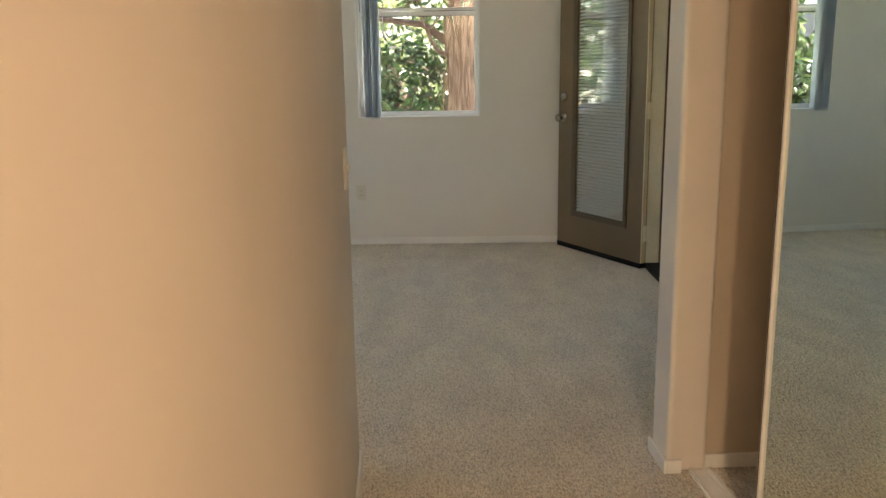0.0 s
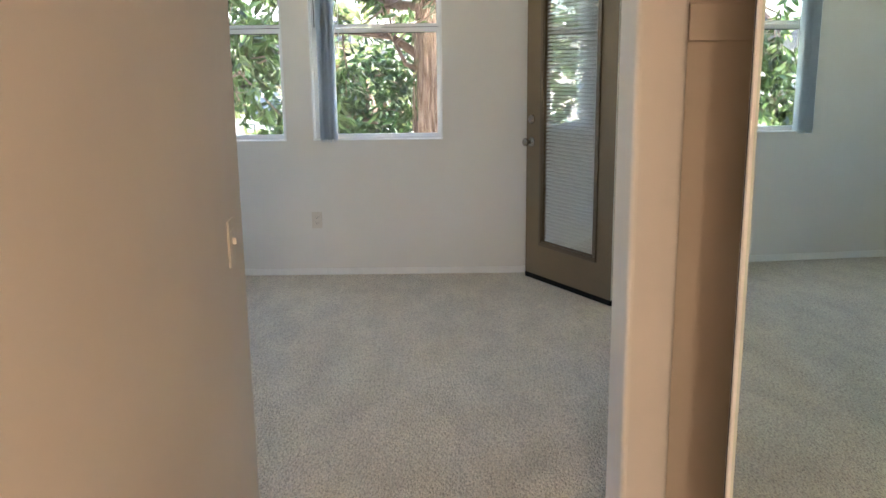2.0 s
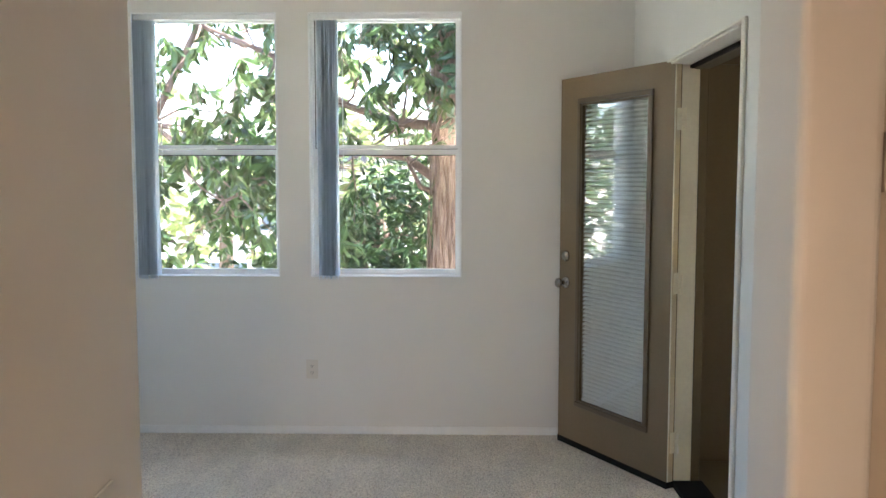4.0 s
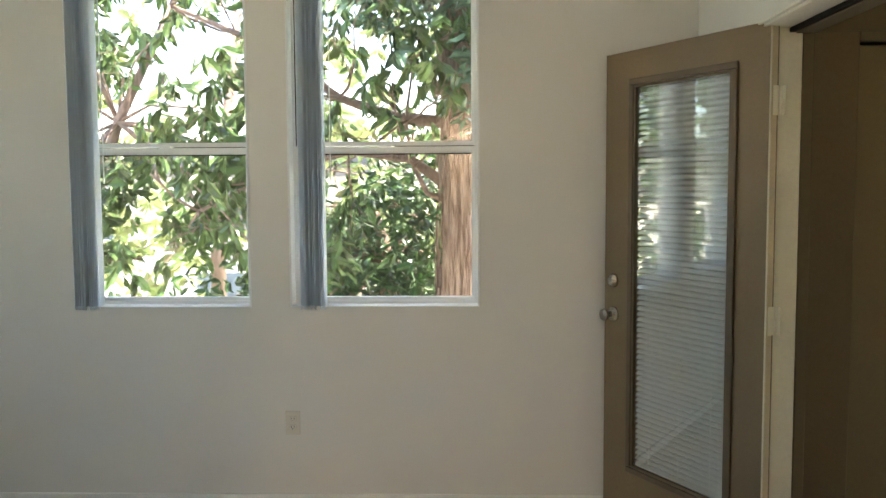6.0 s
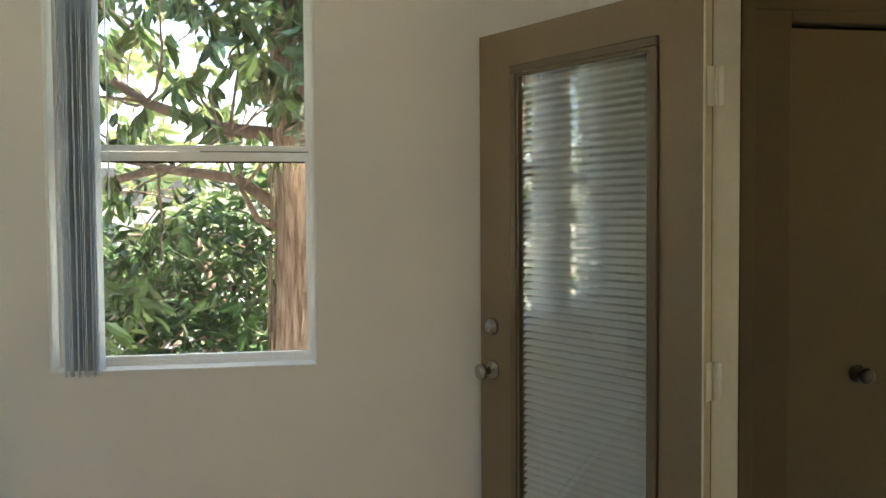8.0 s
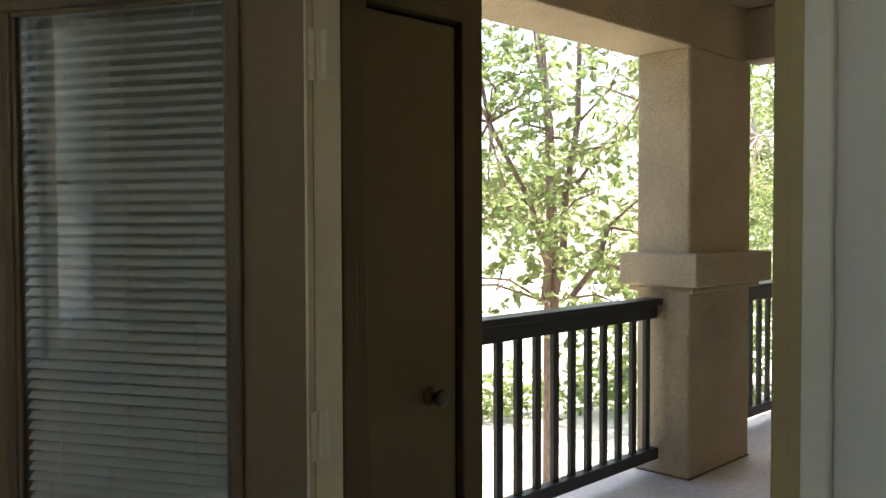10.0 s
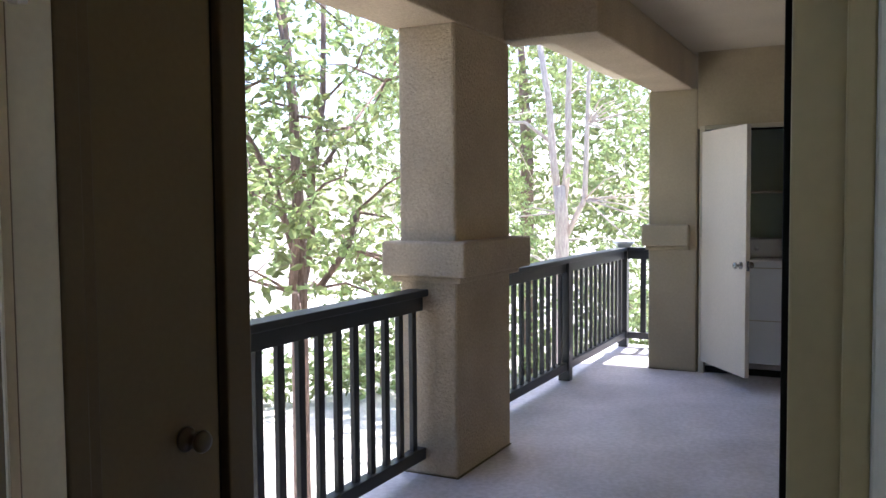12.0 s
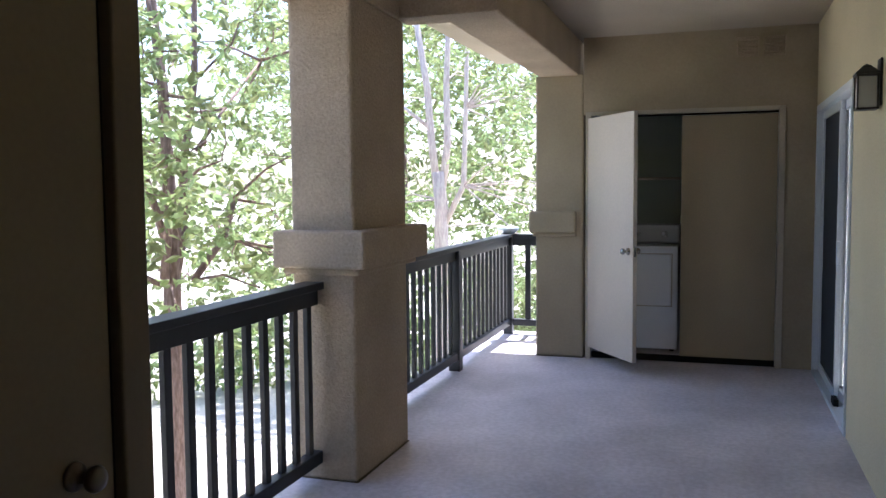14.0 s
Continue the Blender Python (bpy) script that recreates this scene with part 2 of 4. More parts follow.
HALL = Matrix.Translation((1.32, 3.39, 0)) @ pose(0, 0, 0, 0, 0, 3.6) @ Matrix.Translation((-1.32, -3.39, 0))
WALL_Y, WALL_X, CEIL = 7.14, 1.85, 2.75
WIN = ((-1.058, -0.212), (-0.03, 0.86))
SILL, HEAD = 0.915, 2.45
DOOR_Y0, DOOR_Y1, DOOR_Z = 5.25, 6.345, 2.045
DECK = -0.03
FLOOR = -0.03

# ---- the room ----
setting("floor", (-2.5, 1.9045, -1.2, WALL_Y + 0.02, -0.15, FLOOR), "carpet", "beige cut-pile carpet with vacuum marks", category="floor")
setting("ceiling", (-2.5, 2.03, 3.2, WALL_Y + 0.16, CEIL, CEIL + 0.12), "ceil", "smooth white bedroom ceiling", category="ceiling")
y0, y1 = WALL_Y, WALL_Y + 0.16
multi("wall_north", [(-2.5, WIN[0][0], y0, y1, FLOOR, CEIL), (WIN[0][1], WIN[1][0], y0, y1, FLOOR, CEIL), (WIN[1][1], 2.02, y0, y1, FLOOR, CEIL),
                     (WIN[0][0], WIN[0][1], y0, y1, FLOOR, SILL), (WIN[1][0], WIN[1][1], y0, y1, FLOOR, SILL),
                     (WIN[0][0], WIN[0][1], y0, y1, HEAD, CEIL), (WIN[1][0], WIN[1][1], y0, y1, HEAD, CEIL)],
      "wall", "off-white painted window wall with two openings")
multi("wall_east", [(WALL_X, 2.02, 3.56, DOOR_Y0, FLOOR, CEIL), (WALL_X, 2.02, DOOR_Y1, WALL_Y, FLOOR, CEIL), (WALL_X, 2.02, DOOR_Y0, DOOR_Y1, DOOR_Z, CEIL)],
      "wall", "off-white painted wall with the balcony doorway")
# this opening and its two windows are added to brighten the room
WW0, WW1 = 4.05, 5.60
multi("wall_west", [(-2.66, -2.5, 3.3, WW0, FLOOR, CEIL), (-2.66, -2.5, WW1, 7.3, FLOOR, CEIL), (-2.66, -2.5, WW0, WW1, FLOOR, SILL), (-2.66, -2.5, WW0, WW1, HEAD, CEIL)], "wall",
      "off-white painted side wall with a window opening added for light")
setting("wall_south", (-2.5, 0.235, 3.35, 3.47, FLOOR, CEIL), "wall", "plain off-white painted wall beside the hall")
# the hall, a little out of square with the room
part("wall_hall_side", bx(bmesh.new(), 0.225, 0.345, -1.1, 3.60, FLOOR, 2.75, bevel=0.018, seg=4), "hallwall", m=HALL,
     label="off-white hall wall with a rounded end", category="wall", kind="structure")
setting("wall_hall_end", (0.2, 1.5, -1.22, -1.1, FLOOR, 2.45), "hallwall", "plain hall end wall", m=HALL)
part("wall_closet_stub", bx(bmesh.new(), 1.352, 1.484, 3.468, 3.635, FLOOR, 2.75, bevel=0.016, seg=4), "hallwall", m=HALL,
     label="off-white closet wall end with rounded corners", category="wall", kind="structure")
part("wall_closet_near", bx(bmesh.new(), 1.32, 1.432, -1.1, 2.115, FLOOR, 2.45, bevel=0.02, seg=4), "hallwall", m=HALL,
     label="off-white hall wall beside the closet", category="wall", kind="structure")
setting("wall_closet_head", (1.345, 1.45, 2.116, 3.467, 2.06, 2.45), "hallwall", "off-white wall over the closet doors", m=HALL)
multi("wall_closet", [(1.4845, 2.15, 3.498, 3.62, FLOOR, 2.45), (2.03, 2.15, 1.6, 3.498, FLOOR, 2.45), (1.432, 2.03, 1.6, 1.72, FLOOR, 2.45)], "closetwall_shaded",
      "inside walls of the closet, painted darker to carry their shade", m=HALL)
setting("wall_hall_header", (0.1, 2.2, 3.30, 3.44, 2.45, 2.76), "hallwall", "off-white wall over the hall opening", m=HALL)
setting("ceiling_hall", (0.1, 2.15, -1.2, 3.45, 2.45, 2.55), "ceil", "white hall ceiling", m=HALL, category="ceiling")
setting("floor_closet", (1.86, 2.16, 1.5, 3.6, -0.15, FLOOR - 0.002), "carpet", "beige carpet in the closet", m=HALL, category="floor")
setting("closet_cleat", (1.486, 2.03, 3.476, 3.4975, 1.468, 1.558), "closetwall_shaded", "painted wooden shelf cleat on the closet wall", bevel=0.002, m=HALL, category="trim")
setting("closet_cleat", (2.008, 2.0295, 1.72, 3.475, 1.468, 1.558), "closetwall_shaded", "painted wooden shelf cleat on the closet wall", bevel=0.002, m=HALL, category="trim")
setting("closet_track", (1.425, 1.505, 1.73, 3.466, FLOOR, FLOOR + 0.010), "white", "white metal sliding door track on the floor", bevel=0.002, m=HALL, category="track")
bm = bmesh.new()
for x in (1.429, 1.475, 1.497):
    bx(bm, x, x + 0.004, 1.73, 3.466, FLOOR + 0.008, FLOOR + 0.018)
part("closet_track_rib", bm, "white", label="raised ribs of the white door track", category="track", kind="structure", m=HALL)

# skirting boards
SK = 0.050
SKT = FLOOR + SK
skirts = [(-2.49, WALL_X - 0.001, WALL_Y - 0.011, WALL_Y - 0.001, FLOOR, SKT), (WALL_X - 0.011, WALL_X - 0.001, 3.57, DOOR_Y0 - 0.037, FLOOR, SKT),
          (-2.499, -2.489, 3.48, WALL_Y - 0.012, FLOOR, SKT), (-2.48, 0.23, 3.471, 3.481, FLOOR, SKT)]
for b in skirts:
    setting("baseboard", b, "white", "low white painted baseboard", bevel=0.003, category="baseboard")
for b in [(0.346, 0.356, -1.09, 3.604, FLOOR, SKT), (0.24, 0.356, 3.604, 3.614, FLOOR, SKT), (1.341, 1.351, 3.456, 3.645, FLOOR, SKT), (1.3515, 1.40, 3.457, 3.467, FLOOR, SKT - 0.001),
          (1.486, 2.02, 3.487, 3.497, FLOOR, SKT), (1.309, 1.319, -1.09, 2.11, FLOOR, SKT)]:
    setting("baseboard", b, "white", "low white painted baseboard", bevel=0.003, m=HALL, category="baseboard")


# ---- windows ----
def window(k, x0, x1, m=None):
    w = thing("window_%d" % k, m or Matrix.Translation((x0, WALL_Y, SILL)), "white vinyl single-hung window with a clear view of trees; 3 and 4 are added for light", "window", kind="structure")
    W, H = x1 - x0, HEAD - SILL
    f, ya, yb = 0.022, 0.085, 0.15
    mid = 0.755
    fr = bmesh.new()
    for b in ((0, W, ya, yb, 0, f), (0, W, ya, yb, H - f, H), (0, f, ya, yb, f, H - f), (W - f, W, ya, yb, f, H - f)):
        bx(fr, *b, bevel=0.002)
    part("frame", fr, "vinyl", w)
    up = bmesh.new()
    for b in ((f, W - f, ya + 0.03, yb - 0.005, mid, mid + 0.022), (f, W - f, ya + 0.03, yb - 0.005, H - f - 0.018, H - f),
              (f, f + 0.014, ya + 0.03, yb - 0.005, mid + 0.022, H - f - 0.018), (W - f - 0.014, W - f, ya + 0.03, yb - 0.005, mid + 0.022, H - f - 0.018)):
        bx(up, *b, bevel=0.0015)
    part("upper_sash", up, "vinyl", w)
    lo = bmesh.new()
    for b in ((f, W - f, ya + 0.004, ya + 0.03, mid - 0.036, mid - 0.004), (f, W - f, ya + 0.004, ya + 0.03, f, f + 0.016),
              (f, f + 0.014, ya + 0.004, ya + 0.03, f + 0.016, mid - 0.036), (W - f - 0.014, W - f, ya + 0.004, ya + 0.03, f + 0.016, mid - 0.036)):
        bx(lo, *b, bevel=0.0015)
    part("lower_sash", lo, "vinyl", w)
    gasket = bmesh.new()
    bx(gasket, f + 0.014, W - f - 0.014, ya + 0.006, ya + 0.028, mid - 0.041, mid - 0.036)
    bx(gasket, W * 0.55, W - f - 0.002, ya + 0.01, ya + 0.026, mid - 0.004, mid - 0.0005)
    bx(gasket, f + 0.002, f + 0.006, ya - 0.002, ya + 0.004, mid - 0.0, H - f)
    part("gasket", gasket, "dark", w, "black rubber gasket")
    lk = bmesh.new()
    bx(lk, W * 0.5 - 0.03, W * 0.5 + 0.03, ya + 0.008, ya + 0.03, mid - 0.0035, mid + 0.008, bevel=0.003)
    part("latch", lk, "vinyl", w, "small white sash latch")
    for nm, b in (("upper_pane", (f + 0.014, W - f - 0.014, ya + 0.045, ya + 0.049, mid + 0.022, H - f - 0.018)),
                  ("lower_pane", (f + 0.014, W - f - 0.014, ya + 0.014, ya + 0.018, f + 0.016, mid - 0.041))):
        g = box_part(nm, b, "glass", w, label="clear glass pane")
        g.visible_shadow = False
    ln = bmesh.new()
    for b in ((0.0005, 0.010, -0.002, ya - 0.001, 0.007, H - 0.011), (W - 0.010, W - 0.0005, -0.002, ya - 0.001, 0.007, H - 0.011), (0.0005, W - 0.0005, -0.002, ya - 0.001, H - 0.010, H - 0.0005)):
        bx(ln, *b, bevel=0.002)
    part("liner", ln, "vinyl", w, "white painted window reveal")
    sill = bmesh.new()
    bx(sill, 0.001, W - 0.001, -0.003, ya - 0.001, 0.0005, 0.006, bevel=0.002)
    part("sill", sill, "vinyl", w, "thin white sill")


def vertical_blind(k, x0, x1, shift):
    b = thing("vertical_blind", Matrix.Translation((x0, WALL_Y, SILL)), "grey vertical blind drawn to one side of the window, slats stacked", "blind", "window blinds")
    W, H = x1 - x0, HEAD - SILL
    hr = bmesh.new()
    bx(hr, 0.004, W - 0.004, 0.018, 0.062, H - 0.038, H - 0.001, bevel=0.004)
    part("headrail", hr, "vinyl", b, "white headrail")
    rnd = random.Random(k)
    n = 13
    for i in range(n):
        s = bmesh.new()
        x = shift + i * 0.0082 + (0.007 if i > 6 else 0)
        z0, z1 = -0.012 + rnd.uniform(-0.003, 0.003), H - 0.045
        tw = rnd.uniform(-0.006, 0.006)
        cols = []
        for j in range(6):
            u = j / 5 - 0.5
            dx = 0.006 * (1 - 4 * u * u) + tw * u * 2
            cols.append([s.verts.new((x + dx + o, 0.036 + u * 0.089, z)) for o in (0, 0.0012) for z in (z0, z1)])
        for a, c in zip(cols, cols[1:]):
            s.faces.new((a[0], c[0], c[1], a[1]))
            s.faces.new((a[2], a[3], c[3], c[2]))
            s.faces.new((a[0], a[2], c[2], c[0]))
            s.faces.new((a[1], c[1], c[3], a[3]))
        for c in (cols[0], cols[-1]):
            s.faces.new((c[0], c[1], c[3], c[2]))
        part("slat", s, "slat", b, smooth=False)
    wd = bmesh.new()
    tube(wd, [(shift + n * 0.0085 + 0.028, 0.03, H - 0.05), (shift + n * 0.0085 + 0.03, 0.03, H - 0.95)], [0.003, 0.003], 6)
    part("wand", wd, "vinyl", b, "thin clear wand")


for k, (a, b) in enumerate(WIN):
    window(k + 1, a, b)
    vertical_blind(k, a, b, 0.012 if k == 0 else 0.055)


# invented west windows, there only to let in more daylight
window(3, 0, (WW1 - WW0) / 2, Matrix.Translation((-2.5, WW0, SILL)) @ pose(0, 0, 0, 0, 0, 90))
window(4, 0, (WW1 - WW0) / 2, Matrix.Translation((-2.5, (WW0 + WW1) / 2, SILL)) @ pose(0, 0, 0, 0, 0, 90))


def outlet(m):
    o = thing("wall_outlet", m, "ivory double outlet plate on the wall under the window", "outlet")
    pl = bmesh.new()
    bx(pl, -0.035, 0.035, -0.006, 0, -0.0575, 0.0575, bevel=0.0025)
    part("plate", pl, "plastic", o)
    for z in (-0.02, 0.02):
        f = bmesh.new()
        bx(f, -0.017, 0.017, -0.008, -0.005, z - 0.014, z + 0.014, bevel=0.003)
        part("socket", f, "plastic", o)
        sl = bmesh.new()
        for x in (-0.007, 0.007):
            bx(sl, x - 0.0012, x + 0.0012, -0.0086, -0.0078, z - 0.002, z + 0.007)
        bx(sl, -0.002, 0.002, -0.0086, -0.0078, z - 0.010, z - 0.006)
        part("slots", sl, "slot", o)


outlet(Matrix.Translation((-0.028, WALL_Y, 0.363)))

sw = thing("light_switch", HALL @ Matrix.Translation((0.345, 3.41, 1.0)), "ivory toggle switch plate on the hall wall", "light switch")
pl = bmesh.new()
bx(pl, 0, 0.006, -0.035, 0.035, -0.0575, 0.0575, bevel=0.0025)
part("plate", pl, "plastic", sw)
tg = bmesh.new()
bx(tg, 0.005, 0.016, -0.005, 0.005, -0.004, 0.012, bevel=0.002)
part("toggle", tg, "plastic", sw)
tg = bmesh.new()
bx(tg, 0.0055, 0.0068, -0.018, 0.018, -0.034, 0.034, bevel=0.0006)
part("rocker_plate", tg, "plastic", sw)


# ---- closet doors with mirrors ----
def mirror_door(x, ya, yb):
    d = thing("mirror_door", HALL @ Matrix.Translation((x, ya, FLOOR + 0.02)), "sliding closet door with a full mirror in a white frame", "closet door", "mirror doors")
    W, H = yb - ya, 2.05
    fr = bmesh.new()
    for b in ((-0.012, 0.012, 0, 0.018, 0, H), (-0.012, 0.012, W - 0.018, W, 0, H), (-0.012, 0.012, 0.018, W - 0.018, 0, 0.022), (-0.012, 0.012, 0.018, W - 0.018, H - 0.022, H)):
        bx(fr, *b, bevel=0.003)
    part("frame", fr, "white", d, "white painted metal frame")
    # dark strip laid on the frame where the groove's shade would be
    gr = bmesh.new()
    bx(gr, -0.0135, -0.011, W - 0.0095, W - 0.0075, 0.004, H - 0.004)
    part("groove", gr, "slot", d)
    box_part("backing", (0.001, 0.006, 0.018, W - 0.018, 0.022, H - 0.022), "white", d)
    box_part("mirror", (-0.004, 0.0005, 0.0185, W - 0.0185, 0.0225, H - 0.0225), "mirror", d, label="silvered mirror")


mirror_door(1.478, 2.10, 3.055)
mirror_door(1.507, 1.75, 2.90)

# ---- balcony door ----
LEAF_W, LEAF_T = 0.900, 0.044
leaf = thing("balcony_door", Matrix.Translation((1.865, 6.260, 0)) @ pose(0, 0, 0, 0, 0, 119.3), "brown painted glazed balcony door with inner mini blinds, standing open", "door")
u0, u1, z0, z1, zt, zb = 0.139, 0.738, 0.214, 1.930, 2.05, 0.004
bm = bmesh.new()
for b in ((0, LEAF_W, -LEAF_T, 0, z1 - 0.02, zt), (0, LEAF_W, -LEAF_T, 0, zb, z0 + 0.02), (0, u0 + 0.02, -LEAF_T, 0, z0 + 0.02, z1 - 0.02), (u1 - 0.02, LEAF_W, -LEAF_T, 0, z0 + 0.02, z1 - 0.02)):
    bx(bm, *b)
bmesh.ops.remove_doubles(bm, verts=bm.verts[:], dist=0.0001)
part("panel", bm, "brown", leaf)
bm = bmesh.new()
for y0_, y1_ in ((0.0005, 0.012), (-LEAF_T - 0.012, -LEAF_T - 0.0005)):
    for b in ((u0, u1, y0_, y1_, z1 - 0.028, z1), (u0, u1, y0_, y1_, z0, z0 + 0.028), (u0, u0 + 0.028, y0_, y1_, z0 + 0.028, z1 - 0.028), (u1 - 0.028, u1, y0_, y1_, z0 + 0.028, z1 - 0.028)):
        bx(bm, *b, bevel=0.005)
    s_ = 0.028
    for b in ((u0 + s_, u1 - s_, y0_, y1_ - 0.005, z1 - s_ - 0.012, z1 - s_), (u0 + s_, u1 - s_, y0_, y1_ - 0.005, z0 + s_, z0 + s_ + 0.012),
              (u0 + s_, u0 + s_ + 0.012, y0_, y1_ - 0.005, z0 + s_ + 0.012, z1 - s_ - 0.012), (u1 - s_ - 0.012, u1 - s_, y0_, y1_ - 0.005, z0 + s_ + 0.012, z1 - s_ - 0.012)):
        bx(bm, *b, bevel=0.003)
part("lite_moulding", bm, "mould", leaf, "brown moulding round the glass")
g0, g1, h0, h1 = u0 + 0.031, u1 - 0.038, z0 + 0.04, z1 - 0.014
for y in (-0.004, -LEAF_T + 0.004):
    box_part("pane", (u0 + 0.025, u1 - 0.025, y - 0.002, y + 0.002, z0 + 0.025, z1 - 0.025), "doorglass", leaf, label="clear glass pane").visible_shadow = False
slat_mesh = None
n = int((h1 - h0 - 0.03) / 0.0235)
for i in range(n):
    if slat_mesh is None:
        s = bmesh.new()
        tilt = radians(-36)
        prof = [(-0.0120, -0.0012), (0, 0.0004), (0.0120, -0.0012)]
        rows = []
        for y, z in prof:
            yy, zz = y * math.cos(tilt) - z * math.sin(tilt), y * math.sin(tilt) + z * math.cos(tilt)
            rows.append([s.verts.new((xx, yy, zz + o)) for xx in (g0, g1) for o in (0, 0.0007)])
        for a, c in zip(rows, rows[1:]):
            s.faces.new((a[0], a[2], c[2], c[0]))
            s.faces.new((a[1], c[1], c[3], a[3]))
        for a in (rows[0], rows[-1]):
            s.faces.new((a[0], a[1], a[3], a[2]))
        o = part("mini_slat", s, "mini", leaf)
        slat_mesh = o.data
    else:
        o = new("mini_slat", slat_mesh)
        o.parent = leaf
    o.matrix_basis = Matrix.Translation((0, -LEAF_T / 2, h0 + 0.012 + i * 0.0235))
bm = bmesh.new()
bx(bm, g0, g1, -0.032, -0.012, h1 - 0.022, h1, bevel=0.002)
bx(bm, g0, g1, -0.030, -0.014, h0 - 0.004, h0 + 0.006, bevel=0.002)
part("blind_rail", bm, "mini", leaf)
bm = bmesh.new()
for x in (g0 + 0.09, (g0 + g1) / 2, g1 - 0.09):
    bx(bm, x - 0.0008, x + 0.0008, -0.0125, -0.0115, h0, h1 - 0.02)
part("ladder_cord", bm, "mini", leaf)
box_part("sweep", (0.0, LEAF_W, -LEAF_T - 0.002, 0.003, FLOOR + 0.001, 0.0038), "dark", leaf, label="black rubber door sweep")
box_part("edge_strip", (-0.0035, -0.0005, -0.0070, -0.0005, zb + 0.002, zt - 0.002), "cream", leaf, label="cream painted arris of the hinge edge")
box_part("edge_line", (-0.0016, -0.0005, -0.0095, -0.0072, zb + 0.002, zt - 0.002), "mould", leaf, label="thin brown line on the hinge edge")
box_part("hinge_edge", (-0.003, -0.0005, -0.0355, -0.0097, zb + 0.002, zt - 0.002), "tanedge", leaf, label="tan painted hinge edge")
# flat brown strip: the shade in the hinge gap, put in as colour
box_part("edge_gap_shade", (-0.0015, -0.0005, -LEAF_T + 0.001, -0.0357, zb + 0.002, zt - 0.002), "mould", leaf, label="brown strip for the shade of the gap beside the hinges")


def knob_set(parent, u, z, out, material="nickel"):
    """A round knob; out: how far and to which side it stands off."""
    sgn = 1 if out > 0 else -1
    base = Matrix.Translation((u, 0 if sgn > 0 else -LEAF_T, z)) @ pose(0, 0, 0, -90 * sgn, 0, 0)
    bm = bmesh.new()
    lathe(bm, [(0.0335, 0.0), (0.0335, 0.003), (0.029, 0.009), (0.016, 0.012), (0.0125, 0.016), (0.0115, 0.032), (0.015, 0.038), (0.024, 0.044),
               (0.0275, 0.052), (0.026, 0.061), (0.018, 0.066), (0.010, 0.067)], 28, base)
    return part("knob", bm, material, parent, "round satin metal knob", smooth=True)


knob_set(leaf, LEAF_W - 0.063, 0.905, 1)
knob_set(leaf, LEAF_W - 0.063, 0.905, -1)
bm = bmesh.new()
base = Matrix.Translation((LEAF_W - 0.063, 0, 1.055)) @ pose(0, 0, 0, -90, 0, 0)
lathe(bm, [(0.031, 0), (0.031, 0.004), (0.026, 0.014), (0.020, 0.018), (0.018, 0.022), (0.013, 0.022)], 28, base)
dead = part("deadbolt", bm, "nickel", leaf, "round deadbolt lock", smooth=True)
bm = bmesh.new()
bx(bm, LEAF_W - 0.0645, LEAF_W - 0.0615, 0.0215, 0.0220, 1.050, 1.060)
part("keyhole", bm, "slot", dead)
for z in (0.20, 0.987, 1.775):
    hg = bmesh.new()
    bx(hg, -0.0055, -0.0032, -LEAF_T + 0.001, -0.014, z - 0.052, z + 0.052, bevel=0.0006)
    lathe(hg, [(0.006, -0.052), (0.0065, -0.050), (0.0065, 0.050), (0.006, 0.052)], 14, Matrix.Translation((-0.010, -LEAF_T - 0.003, z)))
    bx(hg, -0.030, -0.012, -LEAF_T - 0.006, -LEAF_T - 0.0035, z - 0.052, z + 0.052, bevel=0.0006)
    for dz in (-0.035, 0.0, 0.035):
        lathe(hg, [(0.0035, 0), (0.0030, 0.0012)], 10, Matrix.Translation((-0.0055, -0.026, z + dz)) @ pose(0, 0, 0, 0, -90, 0))
    part("hinge", hg, "cream", leaf, "painted-over butt hinge")

frame_ob = thing("door_1", None, "cream painted door frame of the balcony doorway with black weatherstrip", "door frame", kind="structure")
JX1 = 1.965
bm = bmesh.new()
bx(bm, 1.909, 1.994, 6.304, DOOR_Y1, DECK, DOOR_Z, bevel=0.002)
bx(bm, WALL_X, JX1, 5.313, 6.301, DOOR_Z - 0.012, DOOR_Z, bevel=0.002)
part("jamb", bm, "jamb", frame_ob)
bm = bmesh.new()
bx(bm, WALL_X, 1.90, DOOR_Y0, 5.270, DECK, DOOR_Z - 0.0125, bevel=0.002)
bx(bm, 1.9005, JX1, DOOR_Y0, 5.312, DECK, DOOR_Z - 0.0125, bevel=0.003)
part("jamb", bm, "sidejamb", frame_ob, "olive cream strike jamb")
bm = bmesh.new()
bx(bm, 1.9945, 2.036, 6.300, DOOR_Y1, DECK, DOOR_Z, bevel=0.004)
bx(bm, JX1 + 0.001, 2.036, DOOR_Y0, 5.288, DECK, DOOR_Z, bevel=0.004)
bx(bm, JX1 + 0.001, 2.036, 5.289, 6.299, DOOR_Z - 0.034, DOOR_Z, bevel=0.004)
part("brick_mould", bm, "storageframe", frame_ob, "dark brown outer moulding")
bm = bmesh.new()
bx(bm, 1.952, 1.964, 5.3125, 5.322, 0.013, DOOR_Z - 0.013, bevel=0.003)
bx(bm, 1.944, 1.964, 5.323, 6.300, DOOR_Z - 0.030, DOOR_Z - 0.0125, bevel=0.003)
part("weatherstrip", bm, "dark", frame_ob, "black rubber weatherstrip")
bm = bmesh.new()
